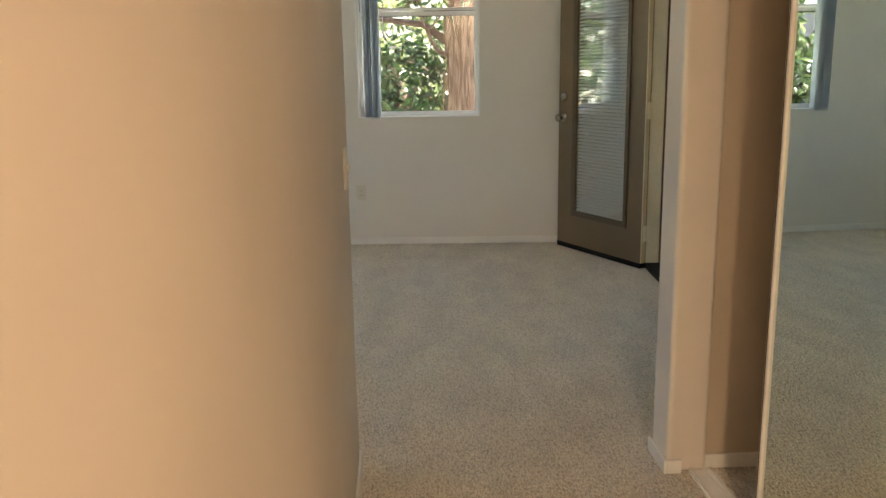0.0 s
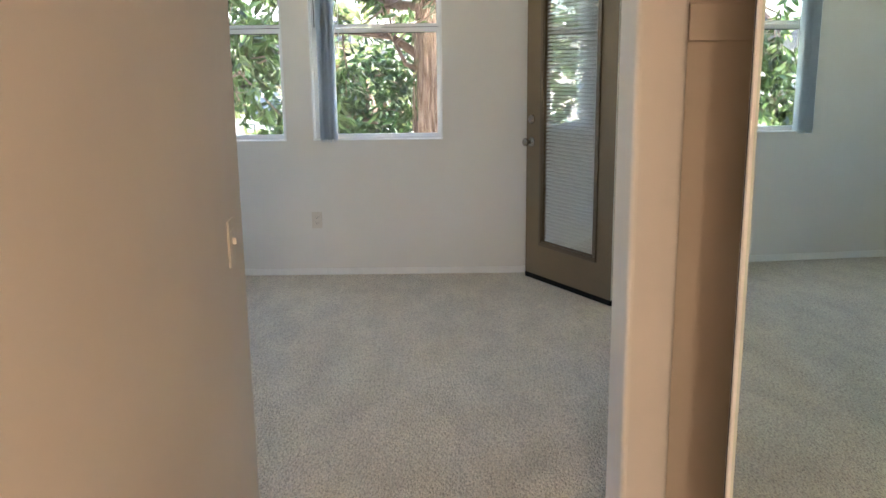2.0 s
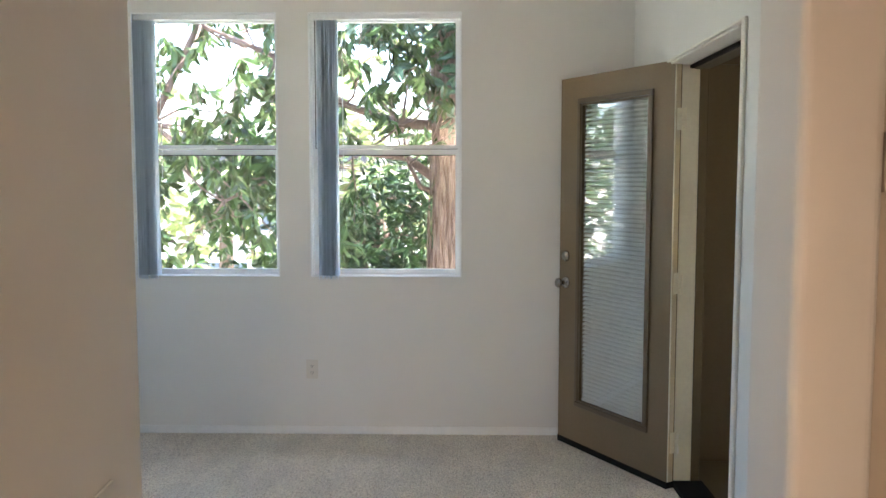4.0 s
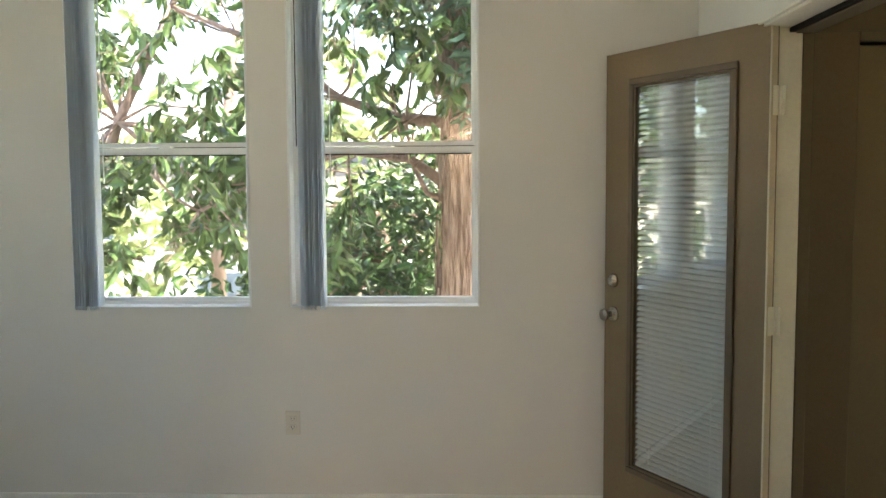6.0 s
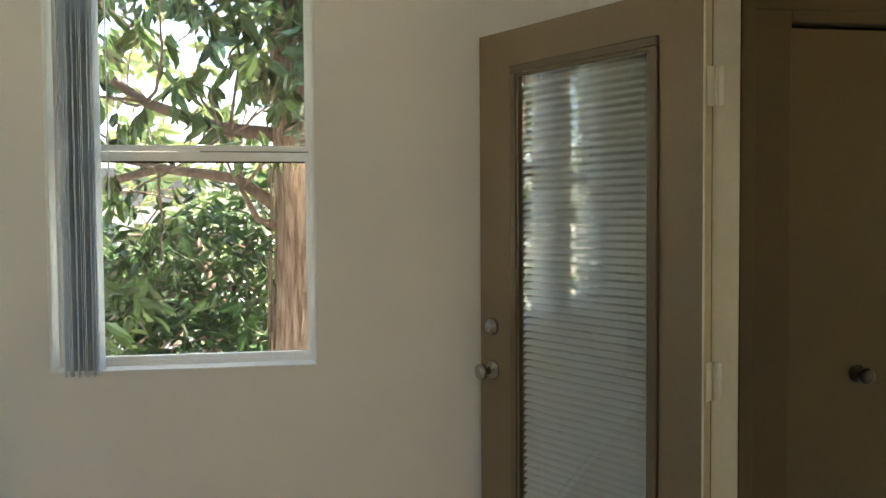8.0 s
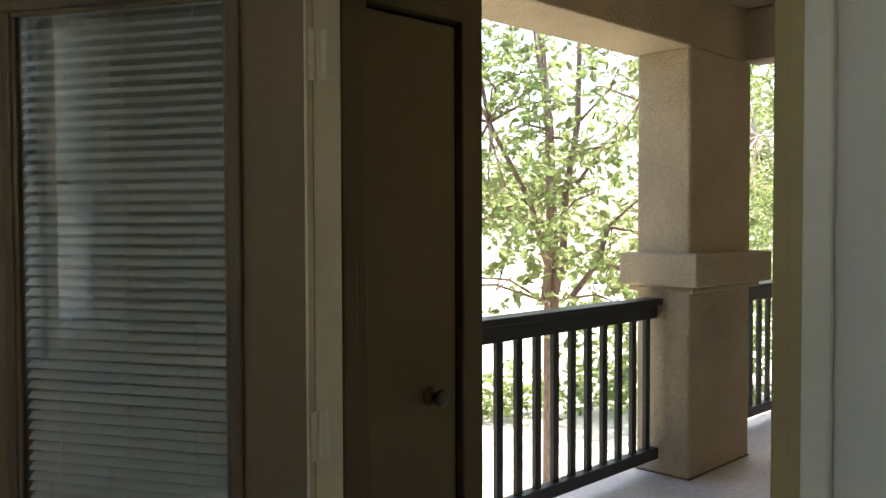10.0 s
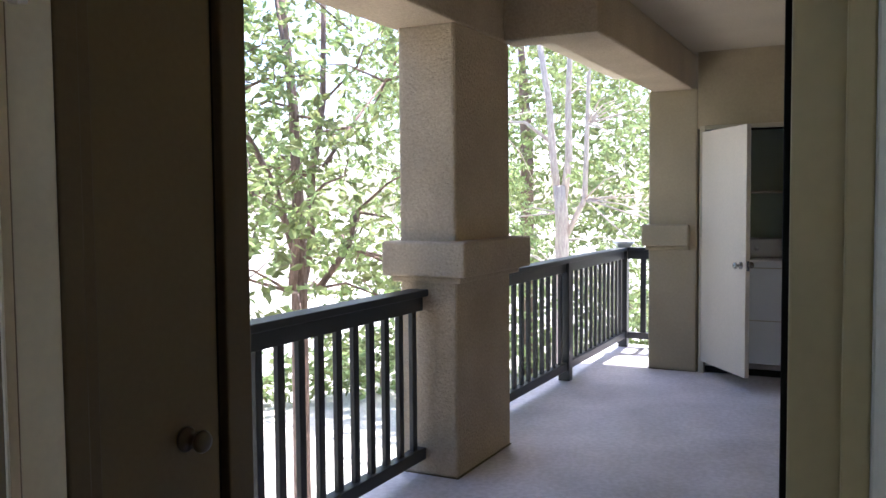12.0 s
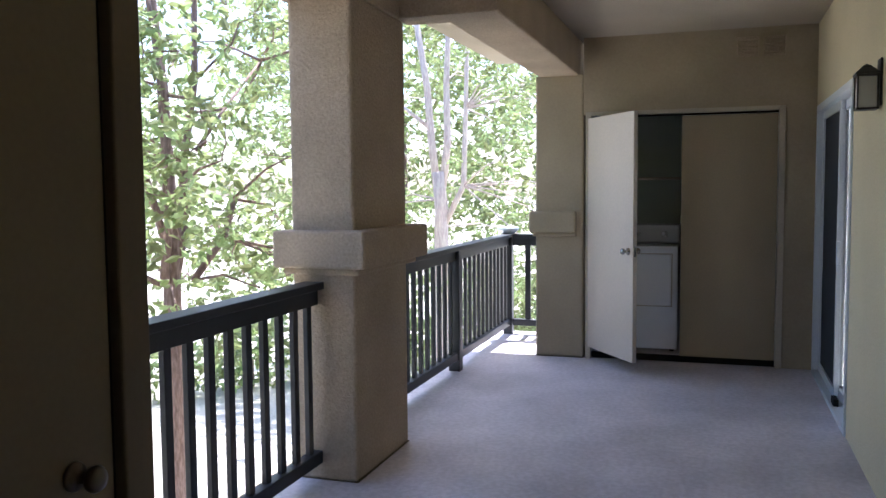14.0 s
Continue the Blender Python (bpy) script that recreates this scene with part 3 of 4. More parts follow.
for b in ((WALL_X - 0.014, WALL_X - 0.0005, DOOR_Y1 + 0.001, DOOR_Y1 + 0.05, 0, DOOR_Z + 0.010), (WALL_X - 0.014, WALL_X - 0.0005, DOOR_Y0 - 0.035, DOOR_Y0 - 0.001, 0, DOOR_Z + 0.010),
          (WALL_X - 0.014, WALL_X - 0.0005, DOOR_Y0 - 0.001, DOOR_Y1 + 0.001, DOOR_Z - 0.002, DOOR_Z + 0.010)):
    bx(bm, *b, bevel=0.004)
part("casing", bm, "jamb", frame_ob)
box_part("threshold", (1.9048, 2.05, 5.313, 6.300, -0.15, 0.002), "dark", frame_ob, bevel=0.004, label="dark metal threshold")

# ---- balcony shell ----
# board added to turn the deck between doorway and cupboard dark brown
setting("deck_dark_board", (2.052, 2.42, 5.28, 6.642, DECK + 0.001, DECK + 0.016), "storageframe", "dark brown board added over the deck outside the doorway", bevel=0.003, category="sill")
setting("deck", (2.03, 9.82, 4.70, 7.66, -0.25, DECK), "deck", "grey-mauve coated balcony deck", category="balcony floor")
setting("deck_fascia", (2.74, 9.84, 7.661, 7.70, -0.45, DECK + 0.004), "stucco", "tan balcony edge", category="trim")
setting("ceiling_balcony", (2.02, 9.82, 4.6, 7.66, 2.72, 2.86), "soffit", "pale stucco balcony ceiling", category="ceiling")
setting("wall_house", (2.02, 6.70, 4.58, 4.763, DECK, 2.72), "stucco2", "cream stucco house wall beside the balcony")
setting("wall_house_head", (6.70, 8.52, 4.58, 4.763, 2.07, 2.72), "stucco2", "cream stucco wall over the sliding door")
setting("wall_house_end", (8.52, 8.75, 4.58, 4.763, DECK, 2.72), "stucco2", "narrow cream stucco wall beside the sliding door")
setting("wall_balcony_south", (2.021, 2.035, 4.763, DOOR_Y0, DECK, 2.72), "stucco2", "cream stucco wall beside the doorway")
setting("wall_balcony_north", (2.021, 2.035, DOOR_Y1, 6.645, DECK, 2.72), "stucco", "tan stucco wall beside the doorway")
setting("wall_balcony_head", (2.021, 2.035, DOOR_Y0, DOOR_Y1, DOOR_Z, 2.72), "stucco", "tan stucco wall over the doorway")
setting("roof_slab", (-2.7, 9.9, 3.0, 7.72, 2.88, 3.1), "roof", "flat slab over the rooms", category="roof")
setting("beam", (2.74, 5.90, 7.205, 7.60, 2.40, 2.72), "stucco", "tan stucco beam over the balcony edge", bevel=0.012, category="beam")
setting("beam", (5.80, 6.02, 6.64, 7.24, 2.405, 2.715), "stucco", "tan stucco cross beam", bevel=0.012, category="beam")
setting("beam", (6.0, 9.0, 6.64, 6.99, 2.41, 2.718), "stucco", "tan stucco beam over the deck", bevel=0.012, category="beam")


def pier(name, x0, x1, y0, y1, top, cap, label, near=None, skin="stucco"):
    near = cap if near is None else near
    p = thing(name, Matrix.Translation(((x0 + x1) / 2, (y0 + y1) / 2, DECK)), label, "pillar")
    w, d = (x1 - x0) / 2, (y1 - y0) / 2
    bm = bmesh.new()
    bx(bm, -w, w, -d, d, 0, top - DECK, bevel=0.02, seg=3)
    part("shaft", bm, skin, p)
    bm = bmesh.new()
    bx(bm, -w - cap, w + cap, -d - near, d + cap * 0.6, 1.065 - DECK, 1.252 - DECK, bevel=0.016, seg=3)
    part("cap_band", bm, skin, p)
    bm = bmesh.new()
    bx(bm, -w - cap * 0.45, w + cap * 0.45, -d - near * (0.45 if near > 0 else 1), d + cap * 0.27, 1.030 - DECK, 1.064 - DECK, bevel=0.01)
    part("lip", bm, skin, p)
    # thin dark collar painted in as contact shade at the foot
    bm = bmesh.new()
    bx(bm, -w - 0.0025, w + 0.0025, -d - 0.0025, d + 0.0025, 0.0, 0.006)
    part("foot_shade", bm, "storageframe", p, "thin dark strip for the contact shade round the foot of the pillar")
    return p


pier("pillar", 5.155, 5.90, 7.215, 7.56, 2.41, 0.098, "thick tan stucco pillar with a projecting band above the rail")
pier("corner_pillar", 8.615, 9.60, 6.60, 7.02, 2.42, 0.075, "smooth tan stucco wall end with a projecting band", -0.06, "smoothstucco")

# ---- laundry closet ----
LX = 8.615
FR0, FR1 = 4.99, 6.58
for b in ((LX, LX + 0.14, 4.763, FR0 + 0.03, DECK, 2.72), (LX, LX + 0.14, FR0 + 0.03, 6.60, 2.07, 2.72), (LX + 0.14, LX + 1.0, 4.62, 4.763, DECK, 2.72)):
    setting("wall_laundry", b, "smoothstucco", "tan stucco wall round the laundry closet")
multi("wall_laundry_inside", [(9.55, 9.62, 4.763, 6.59, DECK, 2.4), (LX + 0.145, 9.55, 6.545, 6.595, DECK, 2.4), (LX + 0.145, 9.55, 4.765, 4.80, DECK, 2.4), (LX + 0.14, 9.6, 4.77, 6.59, 2.4, 2.45)], "interior",
      "grey-green inside walls of the laundry closet")
setting("laundry_step", (LX + 0.055, 9.55, FR0 + 0.05, FR1 - 0.045, DECK, 0.028), "deck", "low raised laundry floor", bevel=0.004, category="floor")
lf = thing("door_2", None, "tan painted frame of the laundry closet", "door frame", kind="structure")
bm = bmesh.new()
for b in ((LX - 0.018, LX + 0.06, FR0, FR0 + 0.05, DECK, 2.095), (LX - 0.018, LX + 0.06, FR1 - 0.045, FR1, DECK, 2.095), (LX - 0.018, LX + 0.06, FR0 + 0.05, FR1 - 0.045, 2.06, 2.095)):
    bx(bm, *b, bevel=0.004)
part("casing", bm, "closetframe", lf)
# black bar fills the slit over the leaves, standing for its shade
bm = bmesh.new()
bx(bm, LX + 0.03, LX + 0.05, FR0 + 0.05, FR1 - 0.045, 2.045, 2.0595)
part("gap", bm, "dark", lf, "black bar for the shade in the gap over the doors")


def closet_leaf(m, width, label, knob, flip=1, paint="closetdoor", foot=0.075):
    d = thing("laundry_door", m, label, "door", "laundry doors")
    bm = bmesh.new()
    bx(bm, 0, width, -0.036, 0, foot, 2.04, bevel=0.002)
    part("panel", bm, paint, d)
    for z in (0.26, 1.1, 1.85):
        hg = bmesh.new()
        lathe(hg, [(0.006, -0.045), (0.006, 0.045)], 10, Matrix.Translation((-0.006, 0.005 * flip, z)))
        part("hinge", hg, "closetframe", d, "small painted hinge")
    if knob:
        for sgn in (1, -1):
            bm = bmesh.new()
            base = Matrix.Translation((width - 0.07, 0 if sgn > 0 else -0.036, 0.95)) @ pose(0, 0, 0, -90 * sgn, 0, 0)
            lathe(bm, [(0.03, 0), (0.03, 0.004), (0.012, 0.010), (0.011, 0.03), (0.024, 0.04), (0.027, 0.05), (0.022, 0.06), (0.01, 0.063)], 20, base)
            part("knob", bm, "nickel", d, "round metal knob", smooth=True)
        lt = bmesh.new()
        bx(lt, width, width + 0.003, -0.03, -0.006, 0.91, 0.99, bevel=0.0008)
        part("latch_plate", lt, "nickel", d, "metal latch plate")
    return d


# black strip set under the leaf for the shade of the gap
setting("laundry_sill_gap_shade", (LX + 0.034, LX + 0.054, FR0 + 0.052, FR1 - 0.047, DECK + 0.001, 0.026), "dark", "black strip for the shade in the gap under the laundry door", category="trim")
closet_leaf(Matrix.Translation((LX + 0.012, 5.045, 0)) @ pose(0, 0, 0, 0, 0, 90), 0.745, "flat olive-tan laundry closet door, closed, its shade put into the colour", False, 1, "closetdoor_shaded", 0.028)
closet_leaf(Matrix.Translation((LX - 0.002, 6.53, 0)) @ pose(0, 0, 0, 0, 0, 180 + 36), 0.745, "flat tan laundry closet door, standing open", True)

# ---- dryer ----
dr = thing("clothes_dryer", Matrix.Translation((8.78, 5.815, 0.029)), "white front-loading clothes dryer in the laundry closet", "dryer")
DW = 0.69
bm = bmesh.new()
bx(bm, 0, 0.62, 0, DW, 0.02, 0.915, bevel=0.012, seg=3)
part("body", bm, "appliance", dr)
bm = bmesh.new()
bx(bm, 0.34, 0.61, 0.002, DW - 0.002, 0.916, 1.085, bevel=0.02, seg=3)
con = part("control_panel", bm, "appliance", dr)
for y, r in ((0.13, 0.030), (0.36, 0.022), (0.56, 0.040)):
    bm = bmesh.new()
    lathe(bm, [(r, 0), (r * 0.92, 0.012), (r * 0.4, 0.016), (r * 0.35, 0.03), (0.006, 0.031)], 20, Matrix.Translation((0.34, y, 1.0)) @ pose(0, 0, 0, 0, -90, 0))
    part("dial", bm, "appliance", con, "round control dial", smooth=True)
bm = bmesh.new()
bx(bm, -0.014, 0.0, 0.055, 0.60, 0.40, 0.845, bevel=0.006, seg=3)
dd = part("door", bm, "appliance", dr)
bm = bmesh.new()
bx(bm, -0.0155, -0.0145, 0.07, 0.585, 0.415, 0.83, bevel=0.0004)
part("door_panel", bm, "appliance", dd)
bm = bmesh.new()
for b in ((-0.002, -0.0003, 0.046, 0.054, 0.392, 0.853), (-0.002, -0.0003, 0.054, 0.61, 0.392, 0.399), (-0.002, -0.0003, 0.054, 0.61, 0.846, 0.853)):
    bx(bm, *b)
part("door_seam", bm, "closetframe", dr)
for y in (0.05, DW - 0.05):
    for x in (0.06, 0.56):
        part("foot", lathe(bmesh.new(), [(0.02, 0), (0.02, 0.02)], 10, Matrix.Translation((x, y, 0))), "dark", dr)
sh = thing("laundry_shelf", Matrix.Translation((9.0, 4.82, 1.52)), "thin pale shelf in the laundry closet", "shelf")
bm = bmesh.new()
bx(bm, 0, 0.54, 0, 1.72, 0, 0.018, bevel=0.002)
part("board", bm, "closetdoor", sh)

# ---- vent grille ----
vt = thing("wall_vent", Matrix.Translation((LX, 5.0, 2.49)), "tan painted double vent grille high on the wall", "vent")
for y in (0.0, 0.20):
    bm = bmesh.new()
    for b in ((-0.010, -0.001, y, y + 0.17, 0, 0.012), (-0.010, -0.001, y, y + 0.17, 0.148, 0.16), (-0.010, -0.001, y, y + 0.012, 0.012, 0.148), (-0.010, -0.001, y + 0.158, y + 0.17, 0.012, 0.148)):
        bx(bm, *b, bevel=0.002)
    fr = part("grille_frame", bm, "stucco", vt)
    box_part("opening", (-0.003, -0.0012, y + 0.013, y + 0.157, 0.013, 0.147), "stucco", vt)
    for i in range(6):
        bm = bmesh.new()
        bx(bm, -0.007, 0.007, y + 0.0125, y + 0.1575, -0.001, 0.001, m=Matrix.Translation((-0.007, 0, 0.026 + i * 0.0215)) @ pose(0, 0, 0, 0, 35, 0))
        part("louvre", bm, "stucco", vt)

# ---- sliding glass door ----
sd = thing("door_3", Matrix.Translation((6.70, 4.763, DECK)), "white aluminium sliding glass door with a dark screen", "sliding door", kind="structure")
W, H = 1.82, 2.10
bm = bmesh.new()
for b in ((0, W, -0.11, 0.012, 0, 0.035), (0, W, -0.11, 0.012, H - 0.05, H), (0, 0.05, -0.11, 0.012, 0.035, H - 0.05), (W - 0.05, W, -0.11, 0.012, 0.035, H - 0.05)):
    bx(bm, *b, bevel=0.003)
part("frame", bm, "alu", sd)


def slider(x0, x1, y, fill, nm):
    bm = bmesh.new()
    for b in ((x0, x1, y - 0.03, y, 0.037, 0.10), (x0, x1, y - 0.03, y, H - 0.11, H - 0.052), (x0, x0 + 0.055, y - 0.03, y, 0.10, H - 0.11), (x1 - 0.055, x1, y - 0.03, y, 0.10, H - 0.11)):
        bx(bm, *b, bevel=0.003)
    p = part(nm, bm, "alu", sd)
    g = box_part(nm + "_fill", (x0 + 0.05, x1 - 0.05, y - 0.018, y - 0.013, 0.095, H - 0.105), fill, p)
    return p


slider(0.05, 0.95, -0.065, "glass", "fixed_panel")
slider(0.80, W - 0.05, -0.03, "screen", "screen_panel")
bm = bmesh.new()
bx(bm, 0.62, 0.66, -0.03, -0.004, 0.96, 1.12, bevel=0.006)
part("handle", bm, "alu", sd, "white door pull")
bm = bmesh.new()
bx(bm, 0.58, 0.70, -0.035, 0.0, 0.036, 0.085, bevel=0.004)
part("roller_block", bm, "dark", sd)
# black sheet added behind the glass; the room's darkness is its colour
setting("inner_room_dark_sheet", (6.4, 8.9, 4.0, 4.06, DECK, 2.7), "slot", "near-black sheet in place of the unlit room behind the sliding door")

# ---- wall lantern ----
wl = thing("wall_lantern", Matrix.Translation((5.86, 4.763, 1.815)) @ Matrix.Scale(0.84, 4), "black metal wall lantern with frosted glass", "lamp")
bm = bmesh.new()
bx(bm, -0.055, 0.055, 0, 0.014, 0.02, 0.29, bevel=0.005)
part("back_plate", bm, "lampmetal", wl)
bm = bmesh.new()
for b in ((-0.065, 0.065, 0.018, 0.135, 0.0, 0.012), (-0.068, 0.068, 0.016, 0.138, 0.188, 0.200)):
    bx(bm, *b, bevel=0.002)
for x in (-0.062, 0.054):
    for y in (0.020, 0.125):
        bx(bm, x, x + 0.008, y, y + 0.008, 0.012, 0.188)
part("cage", bm, "lampmetal", wl)
bm = bmesh.new()
bx(bm, -0.053, 0.053, 0.029, 0.124, 0.0125, 0.1875, bevel=0.003)
part("shade", bm, "lampglass", wl, "frosted glass shade")
bm = bmesh.new()
lathe(bm, [(0.094, 0.2005), (0.085, 0.214), (0.060, 0.230), (0.040, 0.242), (0.030, 0.252), (0.012, 0.258), (0.006, 0.262)], 4, Matrix.Translation((0, 0.077, 0)) @ pose(0, 0, 0, 0, 0, 45))
part("cap", bm, "lampmetal", wl, "black pyramid cap")

# ---- storage cupboard beside the doorway ----
SY = 6.65
st = thing("storage_cupboard", Matrix.Translation((2.036, SY, DECK)), "dark brown painted storage cupboard built on the balcony", "cupboard")
bm = bmesh.new()
bx(bm, 0.70, 0.79, 0.0, 0.62, 0, 2.74, bevel=0.006)
bx(bm, 0.005, 0.70, 0.0, 0.05, 2.11, 2.74)
bx(bm, 0.005, 0.70, 0.57, 0.62, 0, 2.74)
part("body", bm, "storageframe", st)
bm = bmesh.new()
bx(bm, 0.005, 0.315, -0.004, 0.045, 0, 2.109, bevel=0.004)
bx(bm, 0.315, 0.6995, -0.004, 0.045, 2.07, 2.109, bevel=0.004)
part("casing", bm, "storageframe", st)
bm = bmesh.new()
bx(bm, 0.3165, 0.682, 0.018, 0.05, 0.01, 2.056, bevel=0.002)
dp = part("door", bm, "storage", st, "dark taupe flat door")
# black bars set round the door for the shade in its gaps
bm = bmesh.new()
bx(bm, 0.682, 0.6995, 0.028, 0.05, 0.0, 2.069)
bx(bm, 0.3165, 0.682, 0.032, 0.05, 2.0565, 2.069)
part("gap", bm, "dark", st)
bm = bmesh.new()
lathe(bm, [(0.030, 0), (0.030, 0.003), (0.026, 0.009), (0.013, 0.013), (0.0115, 0.03), (0.016, 0.037), (0.025, 0.043), (0.027, 0.052), (0.022, 0.061), (0.008, 0.065)], 28,
      Matrix.Translation((0.572, 0.018, 0.94)) @ pose(0, 0, 0, 90, 0, 0))
part("handle", bm, "bronze", dp, "round metal knob", smooth=True)


# ---- balcony rail ----
def railing(m, length, first, step, label, posts=(), wide=0.044):
    """A rail along local x from 0; its balusters stand from first on, a step apart."""
    r = thing("railing", m, label, "railing", "balcony railings")
    bm = bmesh.new()
    bx(bm, 0, length, -0.055, 0.055, 0.985, 1.022, bevel=0.004)
    part("top_rail", bm, "rail", r)
    bm = bmesh.new()
    bx(bm, 0, length, -0.019, 0.019, 0.905, 0.984, bevel=0.002)
    part("under_rail", bm, "rail", r)
    bm = bmesh.new()
    bx(bm, 0, length, -0.032, 0.032, 0.09, 0.155, bevel=0.005)
    part("bottom_rail", bm, "rail", r)
    shared = None
    x = first
    while x < length - 0.02:
        if all(abs(x - p) > 0.06 for p in posts):
            if shared is None:
                bm = bmesh.new()
                bx(bm, -wide / 2, wide / 2, -0.013, 0.013, 0.1555, 0.9045, bevel=0.002, seg=1)
                o = part("baluster", bm, "rail", r)
                shared = o.data
            else:
                o = new("baluster", shared)
                o.parent = r
            o.matrix_basis = Matrix.Translation((x, 0, 0))
        x += step
    for p in posts:
        bm = bmesh.new()
        bx(bm, p - 0.045, p + 0.045, -0.047, 0.047, 0.0, 0.984, bevel=0.004)
        part("post", bm, "rail", r)
    return r


railing(Matrix.Translation((2.83, 7.435, DECK)), 2.32, 0.105, 0.1420, "dark grey painted wooden balcony railing between the cupboard and the pillar")
railing(Matrix.Translation((5.92, 7.52, DECK)), 3.80, 0.07, 0.142, "dark grey painted wooden balcony railing beyond the pillar", posts=(1.91, 3.74))
railing(Matrix.Translation((9.66, 7.47, DECK)) @ pose(0, 0, 0, 0, 0, -90), 0.44, 0.155, 0.125, "short dark grey painted railing at the end of the balcony", wide=0.055)
pc = thing("post_cap", Matrix.Translation((9.66, 7.52, 0.993)), "shallow grey dish on the corner post of the railing", "dish")
bm = bmesh.new()
lathe(bm, [(0.06, 0), (0.075, 0.012), (0.10, 0.034), (0.112, 0.062), (0.100, 0.064), (0.06, 0.03)], 24)
part("bowl", bm, "alu", pc, smooth=True)


# ---- outside ----
GZ = -2.9
gp = bmesh.new()
bmesh.ops.create_grid(gp, x_segments=60, y_segments=60, size=400, matrix=Matrix.Translation((0, 0, GZ)))
part("ground", gp, "ground", label="pale sunlit ground below the balcony", category="ground", kind="structure")


def leaf_mesh(name, centres, sizes, material, parent, seed, droop=0.4, width=0.30, fold=0.18, label=""):
    """Many small folded leaves, each with its own turn; centres and sizes are arrays."""
    r = np.random.default_rng(seed)
    n = len(centres)
    d = r.normal(size=(n, 3))
    d[:, 2] = d[:, 2] * 0.6 - droop * 2
    d /= np.linalg.norm(d, axis=1)[:, None]
    side = np.cross(d, r.normal(size=(n, 3)))
    side /= np.linalg.norm(side, axis=1)[:, None] + 1e-9
    up = np.cross(side, d)
    L = sizes[:, None]
    w = L * width * r.uniform(0.75, 1.2, (n, 1))
    base = centres
    pts = np.stack([base, base + d * L * 0.35 + side * w * 0.5 + up * w * fold, base + d * L * 0.75 + side * w * 0.36 + up * w * fold,
                    base + d * L - up * L * 0.10, base + d * L * 0.75 - side * w * 0.36 + up * w * fold,
                    base + d * L * 0.35 - side * w * 0.5 + up * w * fold, base + d * L * 0.5 - up * w * 0.05], axis=1).reshape(-1, 3)
    tri = np.array([[0, 1, 6], [1, 2, 6], [2, 3, 6], [3, 4, 6], [4, 5, 6], [5, 0, 6]])
    faces = (tri[None] + (np.arange(n) * 7)[:, None, None]).reshape(-1, 3)
    me = bpy.data.meshes.new(name)
    me.from_pydata(pts.tolist(), [], faces.tolist())
    me.materials.append(M[material])
    ob = new(name, me)
    ob.parent = parent
    return tagged(ob, label or "many single leaves", kind="stuff")


def clumps(r, centres, spread, count):
    """Leaf places in uneven clumps about some centres."""
    c = np.asarray(centres, float)
    n = count // 6 + 1
    k = r.integers(0, len(c), n)
    tips = c[k] + r.normal(size=(n, 3)) * np.asarray(spread)
    return np.repeat(tips, 6, axis=0)[:count] + r.normal(size=(count, 3)) * 0.022


def branch(bm, rnd, p, d, length, radius, depth, ends, n=7, bend=0.28, tips=None):
    """A limb that forks down to twigs; the twigs' ends are gathered for the leaves."""
    pts, rad = [Vector(p)], [radius]
    d = Vector(d).normalized()
    steps = 5
    for i in range(steps):
        d = (d + Vector((rnd.uniform(-bend, bend), rnd.uniform(-bend, bend), rnd.uniform(-bend * 0.6, bend * 0.8)))).normalized()
        pts.append(pts[-1] + d * length / steps)
        rad.append(radius * (1 - 0.55 * (i + 1) / steps))
    tube(bm, pts, rad, n if radius > 0.02 else 5)
    if depth <= 2:
        ends.extend(tuple(q) for q in pts[2:])
    if depth > 0:
        for q, rr in ((pts[-1], rad[-1]), (pts[-1], rad[-1]), (pts[3], rad[3]), (pts[2], rad[2])):
            e = (d + Vector((rnd.uniform(-1, 1), rnd.uniform(-1, 1), rnd.uniform(-0.7, 0.8))) * 0.9).normalized()
            branch(bm, rnd, q, e, length * rnd.uniform(0.5, 0.75), rr * 0.6, depth - 1, ends, n, bend)


# the big tree outside the windows
TX, TY = 0.73, 9.6
bt = thing("window_tree", Matrix.Translation((0, 0, 0)), "tall tree with stringy reddish bark and long drooping leaves", "tree")
rnd = random.Random(5)
bm = bmesh.new()
pts, rad = [], []
for i in range(40):
    z = GZ + i * 0.2
    pts.append((TX + 0.03 * math.sin(z * 1.3) + 0.012 * z, TY + 0.03 * math.cos(z), z))
    rad.append(0.165 + (0.03 if i < 3 else 0) - 0.0011 * i)
rings = []
for k, p in enumerate(pts):
    ring = []
    for i in range(64):
        a = 2 * math.pi * i / 64
        f = noise.noise(Vector((math.cos(a) * 7, math.sin(a) * 7, p[2] * 1.1))) * 0.020 + noise.noise(Vector((math.cos(a) * 16, math.sin(a) * 16, p[2] * 2.5 + 9))) * 0.012
        r = rad[k] + f
        ring.append(bm.verts.new((p[0] + math.cos(a) * r, p[1] + math.sin(a) * r, p[2])))
    rings.append(ring)
for a, b in zip(rings, rings[1:]):
    for i in range(64):
        bm.faces.new((a[i], a[(i + 1) % 64], b[(i + 1) % 64], b[i]))
part("trunk", bm, "bark", bt, smooth=True)
bm = bmesh.new()
